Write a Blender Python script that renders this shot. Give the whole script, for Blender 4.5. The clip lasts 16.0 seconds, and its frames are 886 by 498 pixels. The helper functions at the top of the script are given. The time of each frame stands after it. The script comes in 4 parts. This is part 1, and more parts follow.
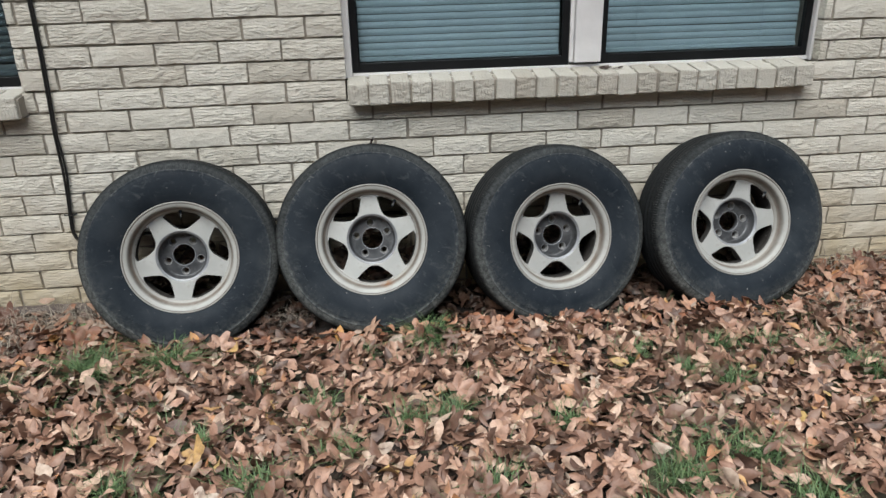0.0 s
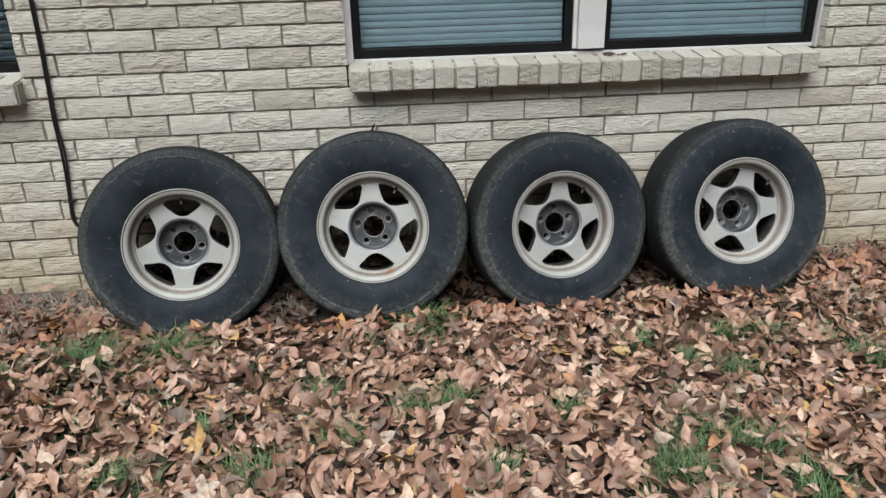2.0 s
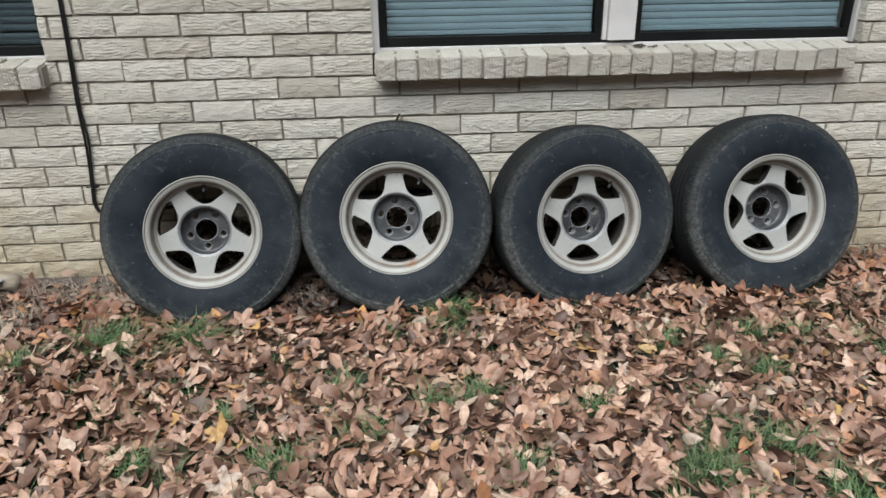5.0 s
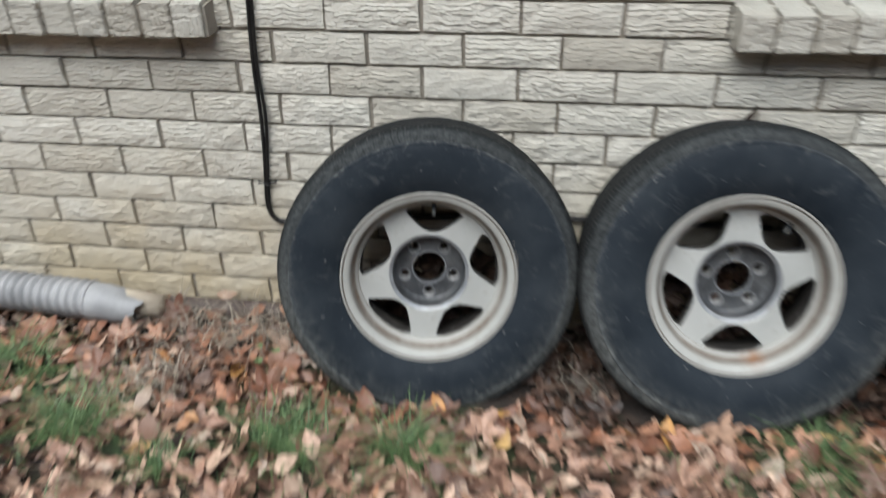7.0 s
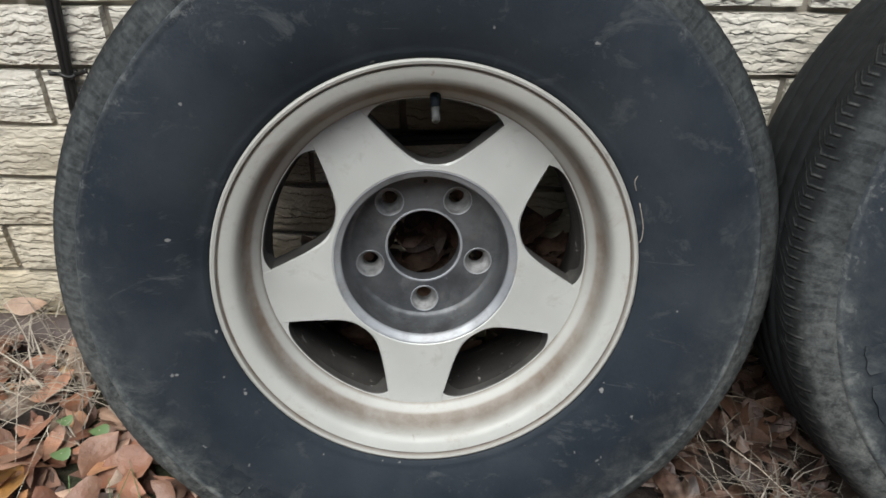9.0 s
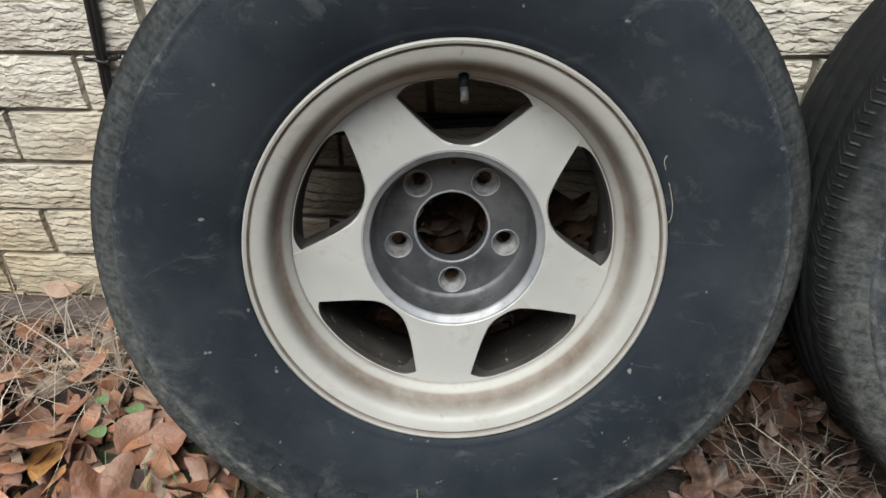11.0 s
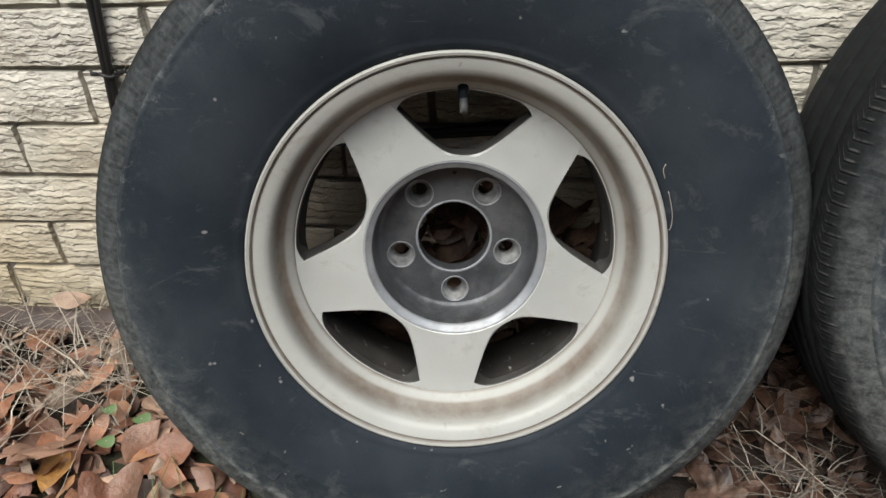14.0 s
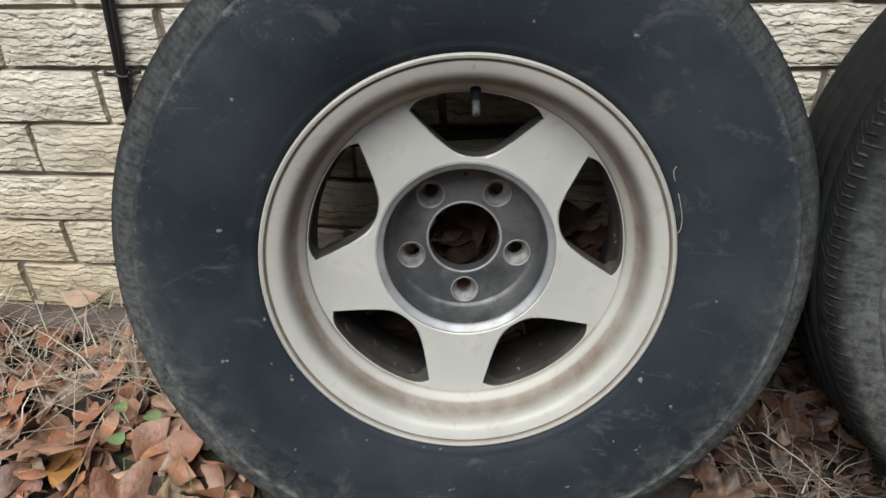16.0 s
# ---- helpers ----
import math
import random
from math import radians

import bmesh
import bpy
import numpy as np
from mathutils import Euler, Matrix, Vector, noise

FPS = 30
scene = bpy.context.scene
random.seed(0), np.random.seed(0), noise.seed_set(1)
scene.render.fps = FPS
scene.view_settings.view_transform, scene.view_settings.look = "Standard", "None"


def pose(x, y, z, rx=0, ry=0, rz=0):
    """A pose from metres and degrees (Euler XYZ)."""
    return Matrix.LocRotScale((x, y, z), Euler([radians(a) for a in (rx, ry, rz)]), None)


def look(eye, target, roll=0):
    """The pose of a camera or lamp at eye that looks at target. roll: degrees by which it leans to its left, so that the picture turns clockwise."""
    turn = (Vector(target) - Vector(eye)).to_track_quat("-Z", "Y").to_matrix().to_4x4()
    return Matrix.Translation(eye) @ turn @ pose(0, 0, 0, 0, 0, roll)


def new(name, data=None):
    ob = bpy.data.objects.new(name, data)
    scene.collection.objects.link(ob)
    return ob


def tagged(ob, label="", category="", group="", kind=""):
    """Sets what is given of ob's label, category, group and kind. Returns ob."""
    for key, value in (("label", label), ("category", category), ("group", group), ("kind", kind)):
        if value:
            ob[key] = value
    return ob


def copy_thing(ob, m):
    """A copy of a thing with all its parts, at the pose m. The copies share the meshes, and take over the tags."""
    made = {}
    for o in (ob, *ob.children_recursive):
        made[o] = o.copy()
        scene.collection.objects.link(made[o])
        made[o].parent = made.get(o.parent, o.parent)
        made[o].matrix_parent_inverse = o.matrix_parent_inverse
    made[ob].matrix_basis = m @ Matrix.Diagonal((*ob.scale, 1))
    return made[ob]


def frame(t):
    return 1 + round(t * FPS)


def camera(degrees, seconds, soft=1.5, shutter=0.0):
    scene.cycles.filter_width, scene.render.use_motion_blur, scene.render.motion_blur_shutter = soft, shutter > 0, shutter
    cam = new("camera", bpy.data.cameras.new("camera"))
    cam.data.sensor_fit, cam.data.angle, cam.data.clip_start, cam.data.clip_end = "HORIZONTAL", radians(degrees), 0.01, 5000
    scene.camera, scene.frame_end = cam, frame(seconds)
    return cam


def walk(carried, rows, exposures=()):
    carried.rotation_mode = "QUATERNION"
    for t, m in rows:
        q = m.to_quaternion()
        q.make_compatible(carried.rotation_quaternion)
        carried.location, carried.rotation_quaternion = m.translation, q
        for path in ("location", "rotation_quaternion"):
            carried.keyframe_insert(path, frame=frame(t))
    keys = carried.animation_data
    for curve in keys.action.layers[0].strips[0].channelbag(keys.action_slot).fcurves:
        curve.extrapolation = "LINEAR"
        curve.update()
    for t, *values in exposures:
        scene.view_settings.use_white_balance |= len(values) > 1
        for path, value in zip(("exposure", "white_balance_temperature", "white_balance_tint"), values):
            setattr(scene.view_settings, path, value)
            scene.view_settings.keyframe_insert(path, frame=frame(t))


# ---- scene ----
cam = camera(62.8, 16.0, shutter=0.7)
PATH = [
    (0, (-0.496, 0.653, 1.331), (-0.326, 2.498, 0.577), -1.5),
    (0.5, (-0.498, 0.652, 1.329), (-0.324, 2.496, 0.573), -1.6),
    (1, (-0.493, 0.657, 1.33), (-0.322, 2.497, 0.565), -1.6),
    (1.5, (-0.495, 0.663, 1.332), (-0.324, 2.499, 0.557), -1.5),
    (2, (-0.497, 0.666, 1.332), (-0.332, 2.496, 0.544), -1.4),
    (2.5, (-0.5, 0.671, 1.325), (-0.338, 2.502, 0.537), -1.4),
    (3, (-0.501, 0.673, 1.325), (-0.34, 2.505, 0.538), -1.5),
    (5.3, (-0.557, 0.72, 1.32), (-0.44, 2.541, 0.499), -0.3),
    (5.5, (-0.609, 0.76, 1.313), (-0.51, 2.573, 0.475), 0.1),
    (6, (-0.749, 0.973, 1.248), (-0.745, 2.754, 0.339), 1.7),
    (6.5, (-0.858, 1.381, 1.249), (-1.013, 3.127, 0.285), 0.3),
    (7, (-1.027, 1.78, 1.24), (-1.227, 3.492, 0.225), -0.4),
    (7.5, (-1.09, 2.243, 1.117), (-1.282, 3.958, 0.106), -0.34),
    (7.8, (-1.128, 2.424, 1.018), (-1.311, 4.128, -0.013), -0.1),
    (8, (-1.164, 2.543, 0.966), (-1.289, 4.192, -0.16), 0.38),
    (8.5, (-1.177, 2.643, 0.769), (-1.258, 4.296, -0.355), 0.85),
    (9, (-1.172, 2.612, 0.738), (-1.28, 4.274, -0.37), -0.49),
    (9.5, (-1.17, 2.61, 0.742), (-1.314, 4.266, -0.37), -1.09),
    (10, (-1.177, 2.601, 0.73), (-1.338, 4.247, -0.394), -1.3),
    (12.5, (-1.172, 2.602, 0.732), (-1.354, 4.246, -0.392), -2.0),
    (13, (-1.171, 2.597, 0.732), (-1.356, 4.245, -0.387), -2.1),
    (13.5, (-1.168, 2.595, 0.735), (-1.36, 4.245, -0.379), -2.4),
    (14, (-1.166, 2.601, 0.737), (-1.369, 4.251, -0.375), -2.8),
    (14.5, (-1.169, 2.603, 0.738), (-1.382, 4.251, -0.374), -3.0),
    (15, (-1.172, 2.602, 0.738), (-1.398, 4.25, -0.373), -3.0),
    (15.5, (-1.174, 2.597, 0.741), (-1.393, 4.247, -0.367), -2.9),
    (16, (-1.175, 2.592, 0.738), (-1.382, 4.248, -0.364), -2.4),
]
walk(cam, [(t, look(eye, target, roll)) for t, eye, target, roll in PATH], [
    (0.0, 1.88, 6450, 10), (6.0, 1.90, 6400, 10), (7.0, 1.94, 6300, 10), (8.5, 2.08, 6500, 10), (9.5, 2.13, 6450, 10), (10.2, 2.13, 6550, 10), (12.5, 2.12, 6680, 10), (16.0, 2.12, 6680, 10)])


# ---- light ----
world = bpy.data.worlds.new("overcast_sky")
scene.world = world
world.use_nodes = True
wn, wl = world.node_tree.nodes, world.node_tree.links
sky = wn.new("ShaderNodeTexSky")
sky.sky_type = "NISHITA"
sky.sun_disc = False
sky.sun_elevation = radians(65)
sky.sun_rotation = radians(200)
sky.air_density, sky.dust_density, sky.ozone_density = 1.0, 1.6, 1.2
wn["Background"].inputs["Strength"].default_value = 0.03
wl.new(sky.outputs["Color"], wn["Background"].inputs["Color"])
sun = new("sun", bpy.data.lights.new("sun", "SUN"))
sun.data.energy = 1.66
sun.data.angle = radians(62)
sun.data.color = (0.95, 0.955, 0.925)
sun.matrix_world = look((-1.1, 0.6, 6.9), (0, 3.4, 0.3))

# ---- materials ----
def material(name, rough=0.6, metal=0.0):
    m = bpy.data.materials.new(name)
    m.use_nodes = True
    b = m.node_tree.nodes["Principled BSDF"]
    b.inputs["Roughness"].default_value = rough
    b.inputs["Metallic"].default_value = metal
    return m, m.node_tree.nodes, m.node_tree.links, b


def ramp(n, l, source, stops):
    r = n.new("ShaderNodeValToRGB")
    e = r.color_ramp.elements
    while len(e) < len(stops):
        e.new(0.5)
    for k, (p, c) in enumerate(stops):
        e[k].position = p
        e[k].color = (*c, 1)
    l.new(source, r.inputs["Fac"])
    return r.outputs["Color"]


def noise_tex(n, l, scale, detail=4, rough=0.55, stretch=(1, 1, 1), coords="Object", distortion=0.0, own=False):
    co = n.new("ShaderNodeTexCoord")
    mp = n.new("ShaderNodeMapping")
    mp.inputs["Scale"].default_value = stretch
    l.new(co.outputs[coords], mp.inputs["Vector"])
    t = n.new("ShaderNodeTexNoise")
    t.inputs["Scale"].default_value = scale
    t.inputs["Detail"].default_value = detail
    t.inputs["Roughness"].default_value = rough
    t.inputs["Distortion"].default_value = distortion
    l.new(mp.outputs["Vector"], t.inputs["Vector"])
    if own:
        info = n.new("ShaderNodeObjectInfo")
        mul = n.new("ShaderNodeMath")
        mul.operation = "MULTIPLY"
        mul.inputs[1].default_value = 23.0
        l.new(info.outputs["Random"], mul.inputs[0])
        t.noise_dimensions = "4D"
        l.new(mul.outputs[0], t.inputs["W"])
    return t.outputs["Fac"], mp


def mixc(n, l, fac, a, b, mode="MIX"):
    m = n.new("ShaderNodeMix")
    m.data_type, m.blend_type = "RGBA", mode
    for sock, v in ((0, fac), (6, a), (7, b)):
        if isinstance(v, (int, float)):
            m.inputs[sock].default_value = v
        elif isinstance(v, tuple):
            m.inputs[sock].default_value = (*v, 1)
        else:
            l.new(v, m.inputs[sock])
    return m.outputs[2]


def bump(n, l, b, height, strength, distance, normal=None):
    k = n.new("ShaderNodeBump")
    k.inputs["Strength"].default_value = strength
    k.inputs["Distance"].default_value = distance
    l.new(height, k.inputs["Height"])
    if normal is not None:
        l.new(normal, k.inputs["Normal"])
    l.new(k.outputs["Normal"], b.inputs["Normal"])
    return k.outputs["Normal"]


def plain(name, dark, light, scale=8.0, rough=0.6, metal=0.0, relief=0.0, grain=120.0, stretch=(1, 1, 1)):
    """Two-tone mottled surface with fine grain."""
    m, n, l, b = material(name, rough, metal)
    f, _ = noise_tex(n, l, scale, 6, 0.6, stretch)
    c = ramp(n, l, f, [(0.3, dark), (0.7, light)])
    g, _ = noise_tex(n, l, grain, 3, 0.6, stretch)
    l.new(c, b.inputs["Base Color"])
    r = n.new("ShaderNodeMapRange")
    r.inputs["To Min"].default_value, r.inputs["To Max"].default_value = max(0.05, rough - 0.12), min(1, rough + 0.12)
    l.new(f, r.inputs["Value"])
    l.new(r.outputs["Result"], b.inputs["Roughness"])
    if relief:
        bump(n, l, b, g, 0.6, relief)
    return m


LEDGES = 88.0


def brick_material(name="cream_brick", upright="Z", tone=1.06):
    m, n, l, b = material(name, 0.85)
    info = n.new("ShaderNodeObjectInfo")
    geo = n.new("ShaderNodeNewGeometry")
    rnd = n.new("ShaderNodeMath")
    rnd.operation = "ADD"
    l.new(info.outputs["Random"], rnd.inputs[0])
    l.new(geo.outputs["Random Per Island"], rnd.inputs[1])
    frac = n.new("ShaderNodeMath")
    frac.operation = "FRACT"
    l.new(rnd.outputs[0], frac.inputs[0])
    cols = [(0.0, (0.485, 0.457, 0.388)), (0.3, (0.585, 0.564, 0.492)), (0.75, (0.640, 0.620, 0.546)), (1.0, (0.52, 0.492, 0.424))]
    base = ramp(n, l, frac.outputs[0], [(p, tuple(v * tone for v in c_)) for p, c_ in cols])
    # each brick reads another stretch of the texture
    co = n.new("ShaderNodeTexCoord")
    off = n.new("ShaderNodeVectorMath")
    off.operation = "MULTIPLY_ADD"
    comb = n.new("ShaderNodeCombineXYZ")
    for i in range(3):
        l.new(frac.outputs[0], comb.inputs[i])
    l.new(comb.outputs[0], off.inputs[0])
    off.inputs[1].default_value = (37.0, 19.0, 53.0)
    l.new(co.outputs["Object"], off.inputs[2])
    def tex(scale, detail, stretch):
        mp = n.new("ShaderNodeMapping")
        mp.inputs["Scale"].default_value = stretch
        l.new(off.outputs[0], mp.inputs["Vector"])
        t = n.new("ShaderNodeTexNoise")
        t.inputs["Scale"].default_value = scale
        t.inputs["Detail"].default_value = detail
        t.inputs["Roughness"].default_value = 0.6
        l.new(mp.outputs[0], t.inputs["Vector"])
        return t.outputs["Fac"]

    def calc(op, a, b_=None, c_=None):
        m_ = n.new("ShaderNodeMath")
        m_.operation = op
        for k_, v_ in enumerate((a, b_, c_)):
            if v_ is None:
                continue
            if isinstance(v_, (int, float)):
                m_.inputs[k_].default_value = v_
            else:
                l.new(v_, m_.inputs[k_])
        return m_.outputs[0]

    # torn ledges: a wandering saw-tooth up the face, broken here and there
    sep = n.new("ShaderNodeSeparateXYZ")
    l.new(off.outputs[0], sep.inputs[0])
    axis = sep.outputs["XYZ".index(upright)]
    wander = tex(1.0, 6, (22, 22, 15) if upright == "Z" else (18, 18, 18))
    v = calc("MULTIPLY_ADD", axis, LEDGES, calc("MULTIPLY", wander, 2.7))
    saw = calc("FRACT", v)
    torn = ramp(n, l, tex(1.0, 3, (26, 26, 52)), [(0.38, (0.08, 0.08, 0.08)), (0.60, (1, 1, 1))])
    rough_face = ramp(n, l, calc("FRACT", calc("MULTIPLY", frac.outputs[0], 7.31)), [(0.0, (0.35, 0.35, 0.35)), (0.35, (0.9, 0.9, 0.9)), (1.0, (1, 1, 1))])
    torn = calc("MULTIPLY", torn, rough_face)
    height = calc("MULTIPLY", ramp(n, l, saw, [(0.0, (0.0, 0.0, 0.0)), (0.09, (0.95, 0.95, 0.95)), (0.3, (1, 1, 1)), (1.0, (0.62, 0.62, 0.62))]), torn)
    lump = tex(1.0, 5, (42, 42, 75))
    height = calc("MULTIPLY_ADD", lump, 0.55, height)
    # shadow under each ledge, painted as a dark tint along the saw-tooth's foot
    ledge_shade = calc("MULTIPLY", ramp(n, l, saw, [(0.0, (0.45, 0.45, 0.45)), (0.08, (0.3, 0.3, 0.3)), (0.22, (0, 0, 0))]), torn)
    fine = n.new("ShaderNodeTexNoise")
    fine.inputs["Scale"].default_value = 160
    fine.inputs["Detail"].default_value = 4
    l.new(off.outputs[0], fine.inputs["Vector"])
    stain = n.new("ShaderNodeTexNoise")
    stain.inputs["Scale"].default_value = 5
    stain.inputs["Detail"].default_value = 5
    l.new(off.outputs[0], stain.inputs["Vector"])
    c = mixc(n, l, ramp(n, l, stain.outputs["Fac"], [(0.48, (0, 0, 0)), (0.8, (0.35, 0.35, 0.35))]), base, (0.43, 0.37, 0.29))
    c = mixc(n, l, ramp(n, l, fine.outputs["Fac"], [(0.3, (0.22, 0.22, 0.22)), (0.6, (0, 0, 0))]), c, (0.36, 0.31, 0.25))
    # ochre soil splashed on the lowest courses, in patches
    place = n.new("ShaderNodeSeparateXYZ")
    l.new(geo.outputs["Position"], place.inputs[0])
    mud = n.new("ShaderNodeTexNoise")
    mud.inputs["Scale"].default_value = 3.5
    mud.inputs["Detail"].default_value = 6
    l.new(geo.outputs["Position"], mud.inputs["Vector"])
    splash = calc("SUBTRACT", mud.outputs["Fac"], calc("MULTIPLY", place.outputs["Z"], 1.1))
    c = mixc(n, l, ramp(n, l, calc("ADD", splash, 0.15), [(0.05, (0, 0, 0)), (0.23, (0.18, 0.18, 0.18)), (0.57, (0.8, 0.8, 0.8))]), c, (0.46, 0.375, 0.235))
    c = mixc(n, l, ledge_shade if upright == "Z" else calc("MULTIPLY", ledge_shade, 0.45), c, (0.20, 0.16, 0.12))
    l.new(c, b.inputs["Base Color"])
    k = bump(n, l, b, height, 1.0, 0.0040)
    bump(n, l, b, fine.outputs["Fac"], 0.7, 0.0018, k)
    return m


def mortar_material():
    return plain("grey_mortar", (0.22, 0.198, 0.165), (0.36, 0.325, 0.275), 14, 0.95, 0, 0.002, 220)


def leaf_material(name, stops):
    m, n, l, b = material(name, 0.5)
    geo = n.new("ShaderNodeNewGeometry")
    info = n.new("ShaderNodeObjectInfo")
    add = n.new("ShaderNodeMath")
    add.operation = "ADD"
    l.new(geo.outputs["Random Per Island"], add.inputs[0])
    l.new(info.outputs["Random"], add.inputs[1])
    fr = n.new("ShaderNodeMath")
    fr.operation = "FRACT"
    l.new(add.outputs[0], fr.inputs[0])
    c = ramp(n, l, fr.outputs[0], stops)
    f, _ = noise_tex(n, l, 45, 5, 0.65)
    c = mixc(n, l, ramp(n, l, f, [(0.4, (0, 0, 0)), (0.7, (0.7, 0.7, 0.7))]), c, (0.14, 0.078, 0.055))
    l.new(c, b.inputs["Base Color"])
    f2, _ = noise_tex(n, l, 110, 5)
    f3, _ = noise_tex(n, l, 22, 3)
    c = mixc(n, l, ramp(n, l, f3, [(0.5, (0, 0, 0)), (0.72, (0.22, 0.22, 0.22))]), c, (0.50, 0.36, 0.26))
    l.new(c, b.inputs["Base Color"])
    bump(n, l, b, f2, 0.8, 0.003)
    return m


def blade_material(name, a, c2):
    m, n, l, b = material(name, 0.6)
    geo = n.new("ShaderNodeNewGeometry")
    l.new(ramp(n, l, geo.outputs["Random Per Island"], [(0.0, a), (1.0, c2)]), b.inputs["Base Color"])
    return m


def dried_soil(n, l, c, radius, flake, mask=None):
    """Pale dried soil rubbed into the part of a tyre's shoulder that stands near the ground."""
    place = n.new("ShaderNodeNewGeometry")
    sp = n.new("ShaderNodeSeparateXYZ")
    l.new(place.outputs["Position"], sp.inputs[0])
    low = ramp(n, l, sp.outputs["Z"], [(0.05, (1, 1, 1)), (0.20, (0.9, 0.9, 0.9)), (0.42, (0, 0, 0))])
    out = n.new("ShaderNodeMath")
    out.operation = "MULTIPLY"
    out.inputs[1].default_value = 2.5
    l.new(radius, out.inputs[0])
    rim_ = ramp(n, l, out.outputs[0], [(0.66, (0, 0, 0)), (0.76, (0.35, 0.35, 0.35)), (0.80, (1, 1, 1))])
    k = mixc(n, l, 1.0, low, rim_, "MULTIPLY")
    cloud, _ = noise_tex(n, l, 38, 8, 0.8, distortion=0.6, own=True)
    k = mixc(n, l, 1.0, k, ramp(n, l, cloud, [(0.40, (0.08, 0.08, 0.08)), (0.50, (0.5, 0.5, 0.5)), (0.60, (1, 1, 1))]), "MULTIPLY")
    k = mixc(n, l, 1.0, k, ramp(n, l, flake, [(0.38, (0.25, 0.25, 0.25)), (0.56, (1, 1, 1))]), "MULTIPLY")
    if mask is not None:
        k = mixc(n, l, 1.0, k, mask, "MULTIPLY")
    return mixc(n, l, k, c, (0.142, 0.150, 0.142))


def tyre_material():
    m, n, l, b = material("worn_black_rubber", 0.55)
    f, _ = noise_tex(n, l, 6, 6, 0.65, own=True)
    s, _ = noise_tex(n, l, 30, 8, 0.8, distortion=0.25, own=True)
    c = ramp(n, l, f, [(0.3, (0.0112, 0.0158, 0.0212)), (0.7, (0.0262, 0.0328, 0.0402))])
    # chalky scuffs, crisp and thickest on the worn outer edge
    co = n.new("ShaderNodeTexCoord")
    fl = n.new("ShaderNodeVectorMath")
    fl.operation = "MULTIPLY"
    fl.inputs[1].default_value = (1, 0, 1)
    l.new(co.outputs["Object"], fl.inputs[0])
    ln = n.new("ShaderNodeVectorMath")
    ln.operation = "LENGTH"
    l.new(fl.outputs[0], ln.inputs[0])
    edge = n.new("ShaderNodeMapRange")
    edge.inputs["From Min"].default_value, edge.inputs["From Max"].default_value = 0.290, 0.325
    edge.inputs["To Min"].default_value, edge.inputs["To Max"].default_value = 0.0, 0.19
    l.new(ln.outputs["Value"], edge.inputs["Value"])

    def plus(a_, b_):
        sh = n.new("ShaderNodeMath")
        sh.operation = "ADD"
        l.new(a_, sh.inputs[0])
        l.new(b_, sh.inputs[1])
        return sh.outputs[0]

    c = mixc(n, l, ramp(n, l, plus(s, edge.outputs["Result"]), [(0.61, (0, 0, 0)), (0.84, (0.45, 0.45, 0.45))]), c, (0.085, 0.095, 0.100))
    flake, _ = noise_tex(n, l, 62, 5, 0.7, distortion=0.4, own=True)
    c = mixc(n, l, ramp(n, l, plus(flake, edge.outputs["Result"]), [(0.70, (0, 0, 0)), (0.78, (0.45, 0.45, 0.45))]), c, (0.16, 0.165, 0.16))
    # rubbed raised line round the edge
    far = n.new("ShaderNodeMath")
    far.operation = "MULTIPLY"
    far.inputs[1].default_value = 2.5
    l.new(ln.outputs["Value"], far.inputs[0])
    rub = ramp(n, l, far.outputs[0], [(0.793, (0, 0, 0)), (0.797, (0.13, 0.13, 0.13)), (0.803, (0.13, 0.13, 0.13)), (0.8075, (0, 0, 0))])
    rub = mixc(n, l, 1.0, rub, ramp(n, l, flake, [(0.38, (0, 0, 0)), (0.58, (1, 1, 1))]), "MULTIPLY")
    c = mixc(n, l, rub, c, (0.15, 0.155, 0.15))
    fleck, _ = noise_tex(n, l, 75, 2, 0.5, own=True)
    c = mixc(n, l, ramp(n, l, fleck, [(0.715, (0, 0, 0)), (0.75, (0.65, 0.65, 0.65))]), c, (0.25, 0.25, 0.24))
    haze, _ = noise_tex(n, l, 8, 5, 0.6, distortion=0.6, own=True)
    c = mixc(n, l, ramp(n, l, haze, [(0.48, (0, 0, 0)), (0.70, (0.26, 0.26, 0.26))]), c, (0.050, 0.059, 0.066))
    # pale smudges with crisp edges
    rubs, _ = noise_tex(n, l, 17, 7, 0.72, (1.0, 1.0, 1.6), distortion=0.9, own=True)
    c = mixc(n, l, ramp(n, l, rubs, [(0.565, (0, 0, 0)), (0.61, (0.16, 0.16, 0.16)), (0.72, (0.45, 0.45, 0.45))]), c, (0.095, 0.103, 0.105))
    # long thin scratches
    scr, _ = noise_tex(n, l, 9, 3, 0.5, (1.0, 1.0, 14.0), own=True)
    c = mixc(n, l, ramp(n, l, scr, [(0.69, (0, 0, 0)), (0.715, (0.22, 0.22, 0.22)), (0.74, (0, 0, 0))]), c, (0.12, 0.125, 0.125))
    c = dried_soil(n, l, c, ln.outputs["Value"], flake)
    b.inputs["Specular IOR Level"].default_value = 0.09
    l.new(c, b.inputs["Base Color"])
    l.new(ramp(n, l, f, [(0.3, (0.42, 0.42, 0.42)), (0.75, (0.62, 0.62, 0.62))]), b.inputs["Roughness"])
    g, _ = noise_tex(n, l, 260, 4)
    bump(n, l, b, g, 0.35, 0.0012)
    return m


